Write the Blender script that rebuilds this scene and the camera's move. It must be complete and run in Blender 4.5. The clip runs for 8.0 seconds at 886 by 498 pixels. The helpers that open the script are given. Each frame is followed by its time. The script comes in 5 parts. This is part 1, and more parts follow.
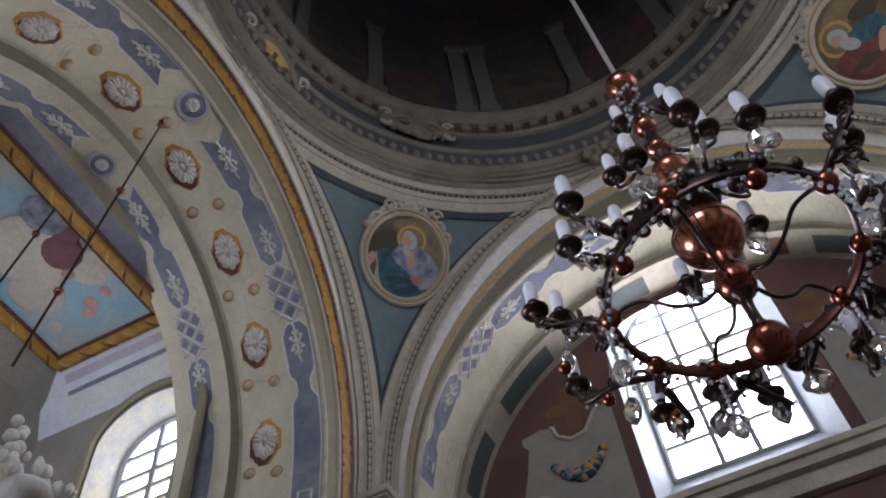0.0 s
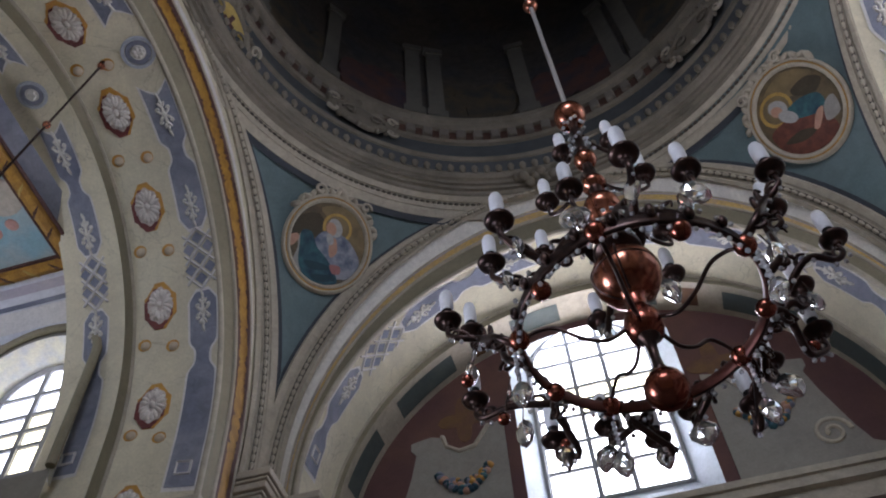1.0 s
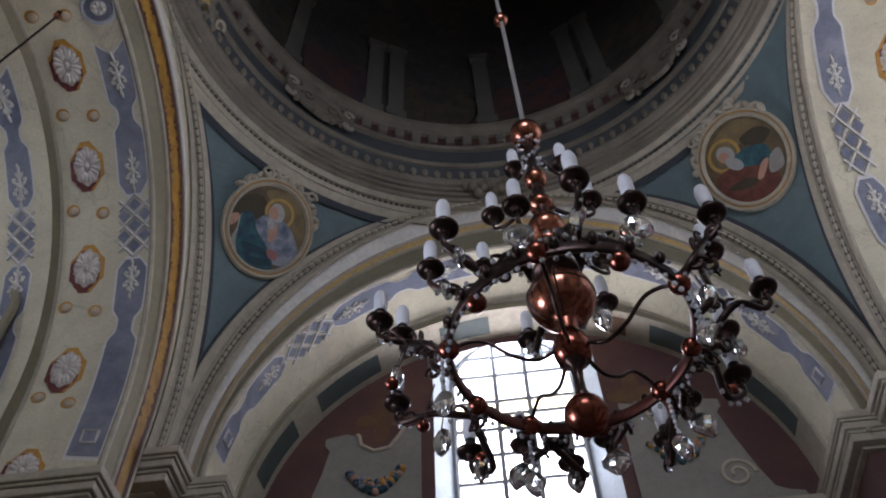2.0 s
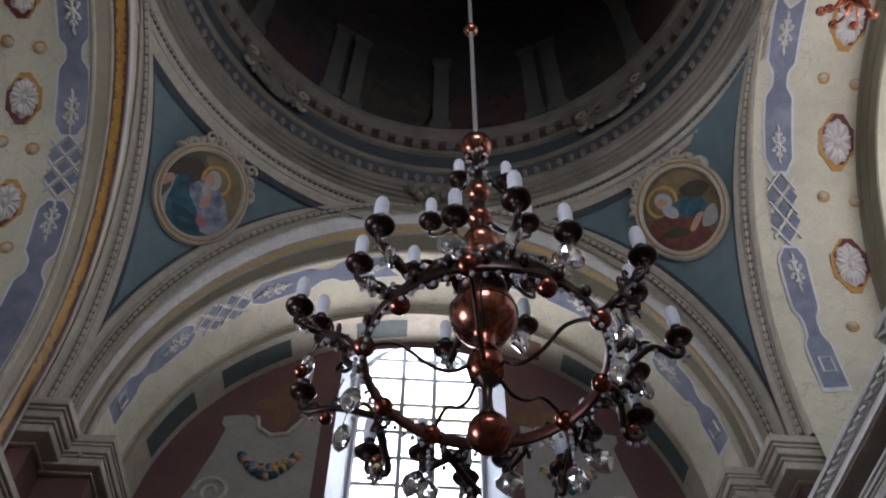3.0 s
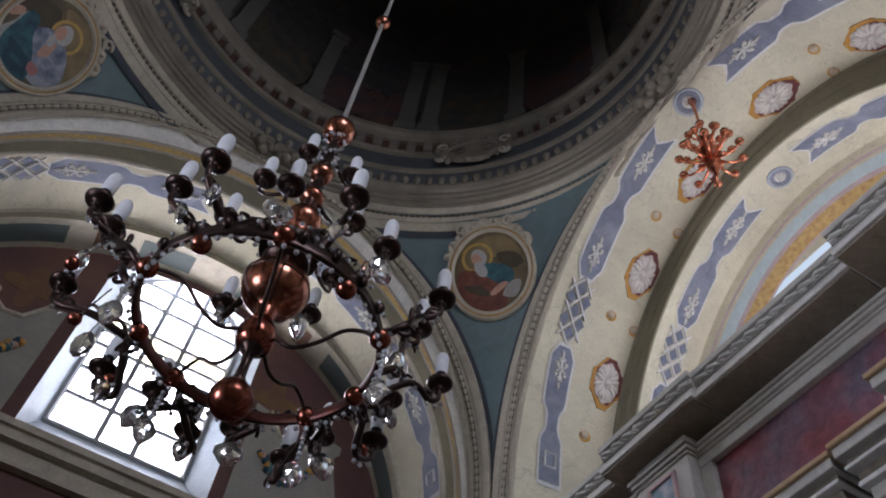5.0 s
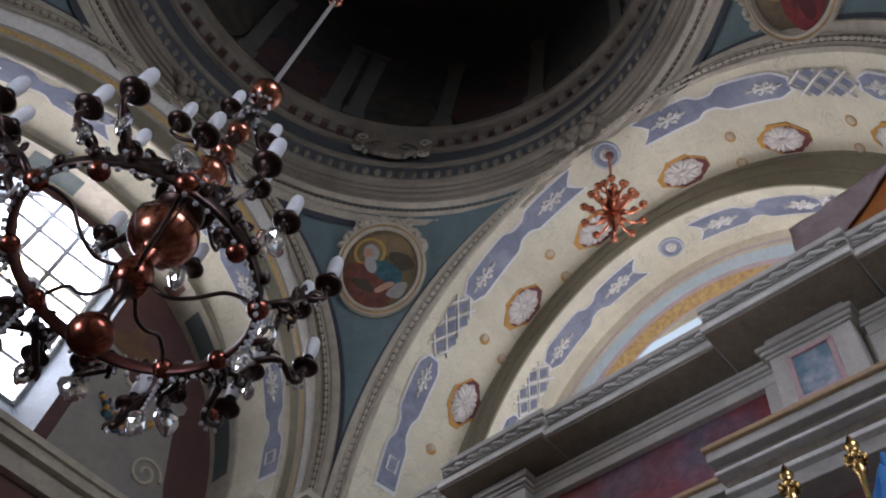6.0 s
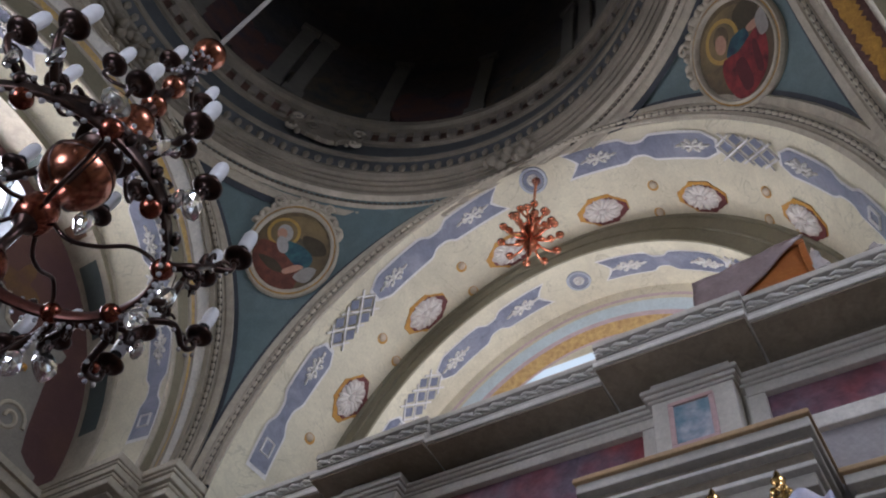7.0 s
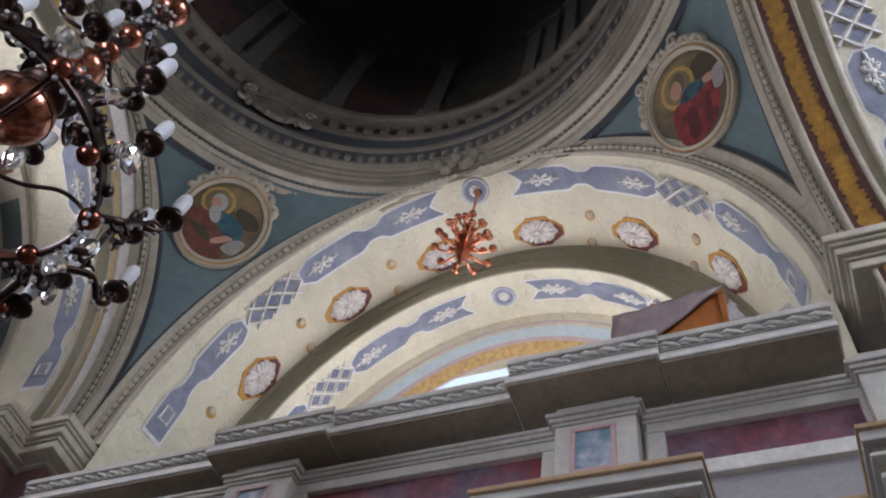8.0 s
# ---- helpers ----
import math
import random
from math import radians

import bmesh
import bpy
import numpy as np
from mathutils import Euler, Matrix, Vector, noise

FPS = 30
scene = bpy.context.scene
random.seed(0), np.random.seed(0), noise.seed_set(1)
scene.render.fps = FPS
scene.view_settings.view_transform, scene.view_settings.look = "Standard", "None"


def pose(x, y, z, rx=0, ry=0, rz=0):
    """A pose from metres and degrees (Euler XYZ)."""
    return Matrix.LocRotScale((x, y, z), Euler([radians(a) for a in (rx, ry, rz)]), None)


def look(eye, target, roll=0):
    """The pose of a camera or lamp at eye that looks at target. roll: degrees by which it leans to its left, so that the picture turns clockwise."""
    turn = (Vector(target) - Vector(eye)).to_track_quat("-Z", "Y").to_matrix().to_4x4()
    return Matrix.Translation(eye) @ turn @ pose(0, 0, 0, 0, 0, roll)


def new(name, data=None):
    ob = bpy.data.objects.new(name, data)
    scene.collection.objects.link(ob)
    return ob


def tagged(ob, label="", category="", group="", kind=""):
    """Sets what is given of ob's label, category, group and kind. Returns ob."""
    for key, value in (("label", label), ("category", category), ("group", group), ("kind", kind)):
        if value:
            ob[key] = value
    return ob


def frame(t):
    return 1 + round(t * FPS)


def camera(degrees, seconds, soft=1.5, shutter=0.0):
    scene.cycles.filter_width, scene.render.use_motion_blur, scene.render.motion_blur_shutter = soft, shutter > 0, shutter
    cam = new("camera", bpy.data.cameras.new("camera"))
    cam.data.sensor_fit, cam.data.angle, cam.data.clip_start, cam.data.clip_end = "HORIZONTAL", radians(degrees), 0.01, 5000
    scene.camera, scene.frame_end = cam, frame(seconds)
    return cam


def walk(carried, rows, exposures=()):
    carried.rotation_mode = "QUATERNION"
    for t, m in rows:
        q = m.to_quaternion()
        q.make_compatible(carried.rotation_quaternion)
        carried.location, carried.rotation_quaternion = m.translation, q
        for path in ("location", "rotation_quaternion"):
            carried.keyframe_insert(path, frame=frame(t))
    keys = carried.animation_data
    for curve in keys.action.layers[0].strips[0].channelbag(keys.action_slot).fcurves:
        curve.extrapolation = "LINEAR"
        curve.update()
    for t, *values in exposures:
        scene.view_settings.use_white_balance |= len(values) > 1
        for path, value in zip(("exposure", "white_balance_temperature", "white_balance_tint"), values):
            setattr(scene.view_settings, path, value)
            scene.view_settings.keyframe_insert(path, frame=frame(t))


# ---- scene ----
# ---- camera and its turn ----
cam = camera(54.42, 8.0, soft=2.0)
PATH = [
    (0.0, -0.161, -1.810, 1.607, 144.44, 4.49, 26.39),
    (0.5, -0.164, -1.812, 1.608, 144.05, 3.56, 20.89),
    (1.0, -0.166, -1.816, 1.608, 143.74, 2.76, 15.24),
    (1.5, -0.169, -1.819, 1.609, 143.62, 2.32, 11.12),
    (3.0, -0.177, -1.813, 1.624, 143.62, -0.50, -3.69),
    (3.5, -0.181, -1.811, 1.624, 143.79, -1.58, -10.08),
    (4.0, -0.185, -1.815, 1.620, 144.03, -2.73, -16.90),
    (5.5, -0.211, -1.827, 1.601, 145.59, -6.20, -39.04),
    (6.0, -0.219, -1.825, 1.595, 146.48, -7.10, -46.88),
    (6.5, -0.224, -1.825, 1.591, 147.28, -7.45, -52.99),
    (7.0, -0.230, -1.821, 1.587, 148.09, -7.86, -58.82),
    (7.5, -0.234, -1.819, 1.581, 148.81, -8.31, -63.84),
    (8.0, -0.238, -1.818, 1.576, 149.60, -8.71, -69.11),
]
walk(cam, [(t, pose(x, y, z, rx, ry, rz)) for t, x, y, z, rx, ry, rz in PATH], exposures=[(0.0, 0.34, 6120, 23), (1.5, 0.05, 6120, 23), (3.5, -0.02, 6110, 23), (5.5, 0.03, 6120, 23), (6.5, 0.06, 6130, 23), (7.0, 0.12, 6150, 23), (8.0, 0.46, 6180, 22)])
# ---- daylight ----
world = bpy.data.worlds.new("daylight")
scene.world = world
world.use_nodes = True
wn = world.node_tree.nodes
sky = wn.new("ShaderNodeTexSky")
sky.sky_type, sky.sun_disc = "NISHITA", False
sky.sun_elevation, sky.sun_rotation = radians(48), radians(200)
world.node_tree.links.new(sky.outputs[0], wn["Background"].inputs[0])
wn["Background"].inputs[1].default_value = 0.15
sun = new("sun", bpy.data.lights.new("sun", "SUN"))
sun.data.energy, sun.data.angle, sun.data.color = 1.0, radians(10), (1.0, 0.95, 0.88)
sun.matrix_world = look((-4, -12, 14), (0, 0, 0))


def window_light(name, eye, target, w, h, watts, color=(0.79, 0.895, 1.0), spread=180):
    """A rectangle of sky light, in a window's opening or as added fill."""
    data = bpy.data.lights.new(name, "AREA")
    data.shape, data.size, data.size_y, data.energy, data.color = "RECTANGLE", w, h, watts, color
    data.spread = radians(spread)
    ob = new(name, data)
    ob.matrix_world = look(eye, target)
    return ob


window_light("skylight_north", (-0.06, 3.4, 6.1), (-0.06, 0, 4.8), 0.8, 1.3, 9)
# Stands in for an unseen south window; wall_south has no opening.
window_light("skylight_south", (0.0, -4.45, 6.1), (0.0, 0, 4.6), 1.7, 2.0, 142)
# Stands in for sanctuary window light; hung unseen behind the icon screen.
window_light("skylight_sanctuary", (3.3, -0.1, 5.6), (2.4, 0, 7.6), 1.4, 0.8, 20, (0.97, 0.97, 0.97))
window_light("skylight_nave_north", (-3.66, 1.85, 5.6), (-3.75, 0, 5.2), 0.8, 1.2, 11)
# Added fill with no window built behind it; brightens the nave vault panel.
window_light("fill_nave_south", (-3.9, -1.35, 5.2), (-4.1, 0.6, 6.4), 0.7, 1.2, 7, spread=80)
# Added low fill before the solid west wall; brightens the icon screen.
window_light("fill_nave_west", (-4.65, -0.5, 2.5), (2, -0.4, 3.3), 1.3, 1.8, 26, spread=80)
# ---- materials ----
def material(name, color, rough=0.65, metal=0.0, second=None, scale=6.0, amount=0.5, grain=0.08, bump=0.15, fine=60.0, spec=0.4, coat=0.0, cracks=0.0, brush=0.07):
    """A surface with broad stains towards a second colour, fine grain and relief."""
    m = bpy.data.materials.new(name)
    m.use_nodes = True
    n, l = m.node_tree.nodes, m.node_tree.links
    b = n["Principled BSDF"]
    b.inputs["Roughness"].default_value, b.inputs["Metallic"].default_value = rough, metal
    b.inputs["Specular IOR Level"].default_value = spec
    b.inputs["Coat Weight"].default_value = coat
    where = n.new("ShaderNodeNewGeometry")
    broad, small = n.new("ShaderNodeTexNoise"), n.new("ShaderNodeTexNoise")
    broad.inputs["Scale"].default_value, broad.inputs["Detail"].default_value = scale, 6
    small.inputs["Scale"].default_value, small.inputs["Detail"].default_value = fine, 3
    l.new(where.outputs["Position"], broad.inputs["Vector"])
    l.new(where.outputs["Position"], small.inputs["Vector"])
    ramp = n.new("ShaderNodeMapRange")
    ramp.inputs[1].default_value, ramp.inputs[2].default_value, ramp.inputs[4].default_value = 0.38, 0.68, amount
    l.new(broad.outputs[0], ramp.inputs[0])
    mix = n.new("ShaderNodeMix")
    mix.data_type = "RGBA"
    second = second or [c * 0.72 for c in color]
    mix.inputs[6].default_value, mix.inputs[7].default_value = (*color, 1), (*second, 1)
    l.new(ramp.outputs[0], mix.inputs[0])
    hue = n.new("ShaderNodeHueSaturation")
    gr = n.new("ShaderNodeMapRange")
    gr.inputs[3].default_value, gr.inputs[4].default_value = 1 - 2 * grain, 1 + 2 * grain
    l.new(small.outputs[0], gr.inputs[0])
    patch = n.new("ShaderNodeTexNoise")
    patch.inputs["Scale"].default_value, patch.inputs["Detail"].default_value = scale * 4.3, 4
    patch.inputs["Distortion"].default_value = 0.8
    l.new(where.outputs["Position"], patch.inputs["Vector"])
    pr = n.new("ShaderNodeMapRange")
    pr.inputs[1].default_value, pr.inputs[2].default_value = 0.3, 0.7
    pr.inputs[3].default_value, pr.inputs[4].default_value = 1 - brush, 1 + brush
    l.new(patch.outputs[0], pr.inputs[0])
    value = n.new("ShaderNodeMath")
    value.operation = "MULTIPLY"
    l.new(gr.outputs[0], value.inputs[0])
    l.new(pr.outputs[0], value.inputs[1])
    if cracks:
        vein = n.new("ShaderNodeTexNoise")
        vein.inputs["Scale"].default_value, vein.inputs["Detail"].default_value, vein.inputs["Distortion"].default_value = 1.7, 5, 1.2
        l.new(where.outputs["Position"], vein.inputs["Vector"])
        off = n.new("ShaderNodeMath")
        off.operation = "SUBTRACT"
        off.inputs[1].default_value = 0.5
        l.new(vein.outputs[0], off.inputs[0])
        size = n.new("ShaderNodeMath")
        size.operation = "ABSOLUTE"
        l.new(off.outputs[0], size.inputs[0])
        thin = n.new("ShaderNodeMapRange")
        thin.inputs[2].default_value, thin.inputs[3].default_value = 0.006, 1 - cracks
        l.new(size.outputs[0], thin.inputs[0])
        both = n.new("ShaderNodeMath")
        both.operation = "MULTIPLY"
        l.new(value.outputs[0], both.inputs[0])
        l.new(thin.outputs[0], both.inputs[1])
        value = both
    l.new(value.outputs[0], hue.inputs["Value"])
    l.new(mix.outputs[2], hue.inputs["Color"])
    l.new(hue.outputs[0], b.inputs["Base Color"])
    if bump:
        bp = n.new("ShaderNodeBump")
        bp.inputs["Strength"].default_value, bp.inputs["Distance"].default_value = bump, 0.01
        l.new(small.outputs[0], bp.inputs["Height"])
        l.new(bp.outputs[0], b.inputs["Normal"])
    return m


M_CREAM = material("cream_plaster", (0.63, 0.575, 0.42), 0.7, second=(0.49, 0.44, 0.32), scale=1.8, amount=0.7, bump=0.22, cracks=0.22)
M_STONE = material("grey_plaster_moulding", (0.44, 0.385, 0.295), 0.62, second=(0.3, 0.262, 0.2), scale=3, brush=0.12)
M_OCHREDIM = material("dim_ochre_wall_paint", (0.16, 0.085, 0.03), 0.7, second=(0.11, 0.05, 0.04), scale=5, amount=0.9)
M_GREENSLATE = material("dark_slate_green_paint", (0.07, 0.09, 0.085), 0.65, second=(0.1, 0.115, 0.1), scale=6)
M_OLIVE = material("olive_grey_moulding", (0.25, 0.22, 0.145), 0.65, second=(0.18, 0.155, 0.1), scale=3)
M_BLUE = material("grey_blue_paint", (0.155, 0.165, 0.215), 0.6, second=(0.265, 0.27, 0.31), scale=2.6, amount=0.8, brush=0.16, cracks=0.15)
M_TEAL = material("teal_pendentive_paint", (0.115, 0.168, 0.17), 0.65, second=(0.155, 0.2, 0.198), scale=2, brush=0.1)
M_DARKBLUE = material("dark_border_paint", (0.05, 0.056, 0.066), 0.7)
M_WHITE = material("white_stucco_paint", (0.66, 0.63, 0.57), 0.65, second=(0.5, 0.47, 0.42), scale=9)
M_GOLD = material("painted_gold_band", (0.42, 0.225, 0.04), 0.5, second=(0.24, 0.11, 0.025), scale=14, amount=0.7, brush=0.18)
M_YELLOW = material("pale_yellow_paint", (0.5, 0.36, 0.1), 0.6, second=(0.36, 0.24, 0.07), scale=12)
M_UNDERSHADE = material("shaded_underside_brown", (0.3, 0.25, 0.185), 0.7, second=(0.2, 0.165, 0.12), scale=5, brush=0.14)
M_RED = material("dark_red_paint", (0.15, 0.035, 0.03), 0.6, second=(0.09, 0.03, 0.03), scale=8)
M_OCHRE = material("ochre_paint", (0.5, 0.26, 0.045), 0.6, second=(0.38, 0.15, 0.045), scale=20)
M_PLUM = material("plum_wall_paint", (0.1, 0.045, 0.042), 0.7, second=(0.145, 0.07, 0.045), scale=2.2, amount=0.8)
M_COPPER = material("polished_copper", (0.47, 0.185, 0.12), 0.23, 1.0, second=(0.3, 0.1, 0.06), scale=20, bump=0.03)
M_COPPERRED = material("dark_red_copper", (0.33, 0.105, 0.07), 0.22, 1.0, second=(0.2, 0.06, 0.04), scale=20, bump=0.03)
M_BRONZE = material("dark_bronze", (0.045, 0.03, 0.027), 0.32, 0.85, second=(0.1, 0.05, 0.035), scale=30, bump=0.06)
M_BULB = material("matt_white_bulb", (0.8, 0.8, 0.82), 0.35, grain=0.01, bump=0, amount=0.1)
M_IRON = material("grey_window_iron", (0.3, 0.3, 0.3), 0.5)
M_DARK = material("dome_shade_paint", (0.06, 0.05, 0.04), 0.75, second=(0.035, 0.037, 0.042), scale=2.5, amount=0.9, brush=0.25)
M_DOMEGREY = material("painted_grey_architecture", (0.13, 0.12, 0.1), 0.75, second=(0.08, 0.078, 0.07), scale=3)
M_FLOOR = material("stone_floor", (0.16, 0.14, 0.115), 0.4, scale=2)
M_ROSE = material("rose_grey_paint", (0.45, 0.3, 0.28), 0.7, second=(0.36, 0.26, 0.27), scale=6)
M_SKIN = material("rose_ochre_paint", (0.45, 0.25, 0.17), 0.7, scale=15)
M_GREEN = material("dark_green_paint", (0.035, 0.11, 0.12), 0.7, second=(0.015, 0.035, 0.06), scale=13, amount=1.0)
M_BROWN = material("brown_paint", (0.14, 0.1, 0.05), 0.7, second=(0.06, 0.05, 0.035), scale=9, amount=0.9)
M_SKY = material("sky_blue_paint", (0.25, 0.41, 0.47), 0.7, second=(0.48, 0.42, 0.36), scale=3.2, amount=0.85)
M_MARBLE = material("red_marble_paint", (0.2, 0.045, 0.05), 0.35, second=(0.13, 0.1, 0.13), scale=4, amount=1.0, brush=0.3)
M_WOOD = material("orange_wood", (0.35, 0.12, 0.03), 0.4, second=(0.25, 0.07, 0.02), scale=9)
M_ICON = material("grey_painted_wood", (0.46, 0.43, 0.375), 0.6, second=(0.35, 0.32, 0.28), scale=4)


def glass(name, tint=(1, 1, 1), rough=0.0):
    m = bpy.data.materials.new(name)
    m.use_nodes = True
    b = m.node_tree.nodes["Principled BSDF"]
    b.inputs["Base Color"].default_value = (*tint, 1)
    b.inputs["Transmission Weight"].default_value, b.inputs["Roughness"].default_value, b.inputs["IOR"].default_value = 1.0, rough, 1.52
    return m


M_CRYSTAL = glass("cut_crystal")
M_BEAD = glass("silvery_glass_bead", (0.85, 0.85, 0.87), 0.08)
M_BEAD.node_tree.nodes["Principled BSDF"].inputs["Transmission Weight"].default_value = 0.45
M_BEAD.node_tree.nodes["Principled BSDF"].inputs["Metallic"].default_value = 0.35
M_CRYSTAL.node_tree.nodes["Principled BSDF"].inputs["Transmission Weight"].default_value = 0.93


def sky_glow(name, tint, strength):
    m = bpy.data.materials.new(name)
    m.use_nodes = True
    b = m.node_tree.nodes["Principled BSDF"]
    b.inputs["Base Color"].default_value = (0, 0, 0, 1)
    b.inputs["Emission Color"].default_value, b.inputs["Emission Strength"].default_value = (*tint, 1), strength
    return m


M_DAY = sky_glow("bright_day_outside", (0.93, 0.97, 1.0), 9.0)
M_PANE = glass("clear_window_pane", (1, 1, 1), 0.0)
M_PANE_Y = glass("yellow_window_pane", (1.0, 0.8, 0.35), 0.0)
M_SLATE = material("slate_blue_moulding", (0.078, 0.084, 0.086), 0.7, second=(0.05, 0.053, 0.054), scale=6)
M_RUST = material("rust_brown_ground", (0.1, 0.05, 0.035), 0.7, scale=8)
M_DENTIL = material("grey_dentil", (0.19, 0.165, 0.135), 0.7, scale=9)
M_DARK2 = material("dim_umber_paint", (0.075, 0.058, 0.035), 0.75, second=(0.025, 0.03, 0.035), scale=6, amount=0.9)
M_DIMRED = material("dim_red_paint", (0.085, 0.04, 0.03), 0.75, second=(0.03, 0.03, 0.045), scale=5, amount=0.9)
M_REVEAL = material("pale_blue_grey_plaster", (0.42, 0.47, 0.5), 0.6, second=(0.34, 0.37, 0.4), scale=4)
M_SCROLL = material("pale_scroll_paint", (0.27, 0.25, 0.21), 0.7, second=(0.2, 0.18, 0.16), scale=4)
M_ROSEBED = material("pale_rosette_bed", (0.53, 0.46, 0.41), 0.7, second=(0.43, 0.36, 0.33), scale=20)
M_BUTTON = material("stucco_button", (0.52, 0.42, 0.3), 0.65, scale=20)
M_BLUEGREY = material("pale_blue_grey_ring", (0.4, 0.42, 0.47), 0.65, scale=8)
M_PALEBLUE = material("pale_lilac_rim", (0.66, 0.63, 0.6), 0.6, second=(0.55, 0.53, 0.52), scale=8)
# Lighter than the other arches' rims: light on the north rim, put into colour.
M_RIMWHITE = material("lit_rim_white", (0.8, 0.77, 0.7), 0.42, second=(0.66, 0.62, 0.56), scale=5, brush=0.1)
M_LILACLINE = material("lilac_line_paint", (0.42, 0.38, 0.43), 0.55, second=(0.5, 0.46, 0.46), scale=9)
M_BANDGOLD = material("pale_gold_band_paint", (0.62, 0.42, 0.13), 0.42, second=(0.5, 0.36, 0.22), scale=13, amount=0.8, brush=0.2)
M_HALO = material("gold_leaf_paint", (0.42, 0.26, 0.06), 0.5, second=(0.28, 0.16, 0.04), scale=20)
M_GROUNDGOLD = material("golden_brown_ground_paint", (0.2, 0.14, 0.065), 0.65, second=(0.11, 0.085, 0.045), scale=6, amount=0.9)
M_GREENDARK = material("deep_blue_green_paint", (0.015, 0.045, 0.06), 0.65, scale=13)
M_CRIMSONDARK = material("deep_crimson_paint", (0.09, 0.012, 0.014), 0.65, scale=13)
M_ROBEROSE = material("dull_rose_paint", (0.32, 0.13, 0.12), 0.65, scale=13)
M_CLOTHPALE = material("pale_grey_paint", (0.3, 0.28, 0.25), 0.65, scale=13)
M_HAIR = material("ash_grey_paint", (0.36, 0.35, 0.33), 0.7, scale=40)
M_UMBER = material("dark_umber_paint", (0.06, 0.045, 0.025), 0.7, scale=12)
M_ROBEGREY = material("grey_robe_paint", (0.26, 0.27, 0.3), 0.7, second=(0.08, 0.1, 0.15), scale=13, amount=1.0)
M_ROBERED = material("brown_red_robe_paint", (0.16, 0.05, 0.03), 0.7, second=(0.08, 0.03, 0.02), scale=16, amount=0.9)
M_ROBECRIMSON = material("crimson_robe_paint", (0.24, 0.025, 0.025), 0.65, second=(0.07, 0.01, 0.012), scale=12, amount=1.0)
M_ROSEPALE = material("pale_rose_paint", (0.55, 0.42, 0.42), 0.7, scale=6)
M_PALESKY = material("pale_sky_paint", (0.5, 0.6, 0.62), 0.7, second=(0.55, 0.6, 0.6), scale=3)
M_GOLDPALE = material("pale_gold_foliage_paint", (0.62, 0.42, 0.16), 0.6, second=(0.42, 0.24, 0.1), scale=22, amount=0.9)
M_PALEDAY = sky_glow("pale_day_outside", (0.62, 0.78, 0.85), 0.9)
M_DAYSOFT = sky_glow("soft_day_outside", (0.95, 0.97, 1.0), 2.2)
M_LILAC = material("pale_lilac_cove_paint", (0.62, 0.63, 0.66), 0.65, second=(0.5, 0.5, 0.55), scale=4)
M_CLOUD = material("cream_cloud_paint", (0.5, 0.44, 0.36), 0.7, scale=5)
M_PLUMPAINT = material("plum_robe_paint", (0.18, 0.08, 0.09), 0.7, scale=12)
M_CHERUB = material("rose_patch_paint", (0.55, 0.3, 0.25), 0.7, scale=12)
M_FLORAL = material("cream_floral_reveal", (0.74, 0.7, 0.55), 0.6, second=(0.5, 0.52, 0.56), scale=12, amount=0.7)
M_ICONLIGHT = material("light_grey_painted_wood", (0.62, 0.59, 0.53), 0.55, second=(0.38, 0.36, 0.33), scale=12)
M_PICTURE = material("blue_grey_picture", (0.12, 0.2, 0.24), 0.45, second=(0.42, 0.4, 0.45), scale=13, amount=1.0)
M_BROWNWOOD = material("brown_grey_shaded_wood", (0.19, 0.155, 0.115), 0.6, second=(0.12, 0.095, 0.07), scale=7, brush=0.18)
M_LILACGREY = material("lilac_grey_board_paint", (0.3, 0.28, 0.28), 0.55, second=(0.24, 0.22, 0.23), scale=5)
M_OCHREWOOD = material("ochre_edge_paint", (0.42, 0.28, 0.15), 0.55, scale=10)
M_GILT = material("bright_gilt", (0.75, 0.5, 0.2), 0.2, 1.0, bump=0.05)
M_CLOTHBLUE = material("bright_blue_cloth", (0.05, 0.22, 0.5), 0.7, second=(0.03, 0.14, 0.38), scale=10)
M_CLOTHWHITE = material("white_lilac_cloth", (0.6, 0.56, 0.66), 0.7, second=(0.3, 0.35, 0.5), scale=24, amount=0.9)
M_FILM = material("dusty_plastic_film", (0.62, 0.57, 0.55), 0.15, second=(0.4, 0.33, 0.3), scale=14, spec=0.8)
M_FILM.node_tree.nodes["Principled BSDF"].inputs["Transmission Weight"].default_value = 0.35
M_FILM2 = material("film_over_board", (0.24, 0.18, 0.17), 0.2, second=(0.34, 0.27, 0.26), scale=9, spec=0.7)
M_RODGREY = material("pale_grey_rod", (0.4, 0.37, 0.34), 0.45, 0.3)
M_COPPERDARK = material("dark_copper", (0.17, 0.06, 0.045), 0.38, 0.6, second=(0.05, 0.025, 0.02), scale=25, bump=0.05)
M_SOCKET = material("black_socket", (0.012, 0.012, 0.012), 0.3)
M_BROWNEDGE = material("brown_jagged_edge", (0.075, 0.032, 0.026), 0.6, second=(0.13, 0.065, 0.05), scale=28, amount=0.8)
M_RINGSTONE = material("dim_grey_ring_plaster", (0.22, 0.19, 0.145), 0.75, second=(0.13, 0.112, 0.085), scale=4, amount=0.7)
M_ROPE = material("dark_rope_shade", (0.12, 0.105, 0.08), 0.75, second=(0.06, 0.05, 0.04), scale=30, amount=0.9)
M_PETAL = material("rose_white_stucco", (0.68, 0.63, 0.57), 0.6, second=(0.55, 0.5, 0.46), scale=25)
M_COPPERBRIGHT = material("bright_new_copper", (0.72, 0.27, 0.15), 0.24, 0.95, second=(0.45, 0.13, 0.06), scale=20, bump=0.03)
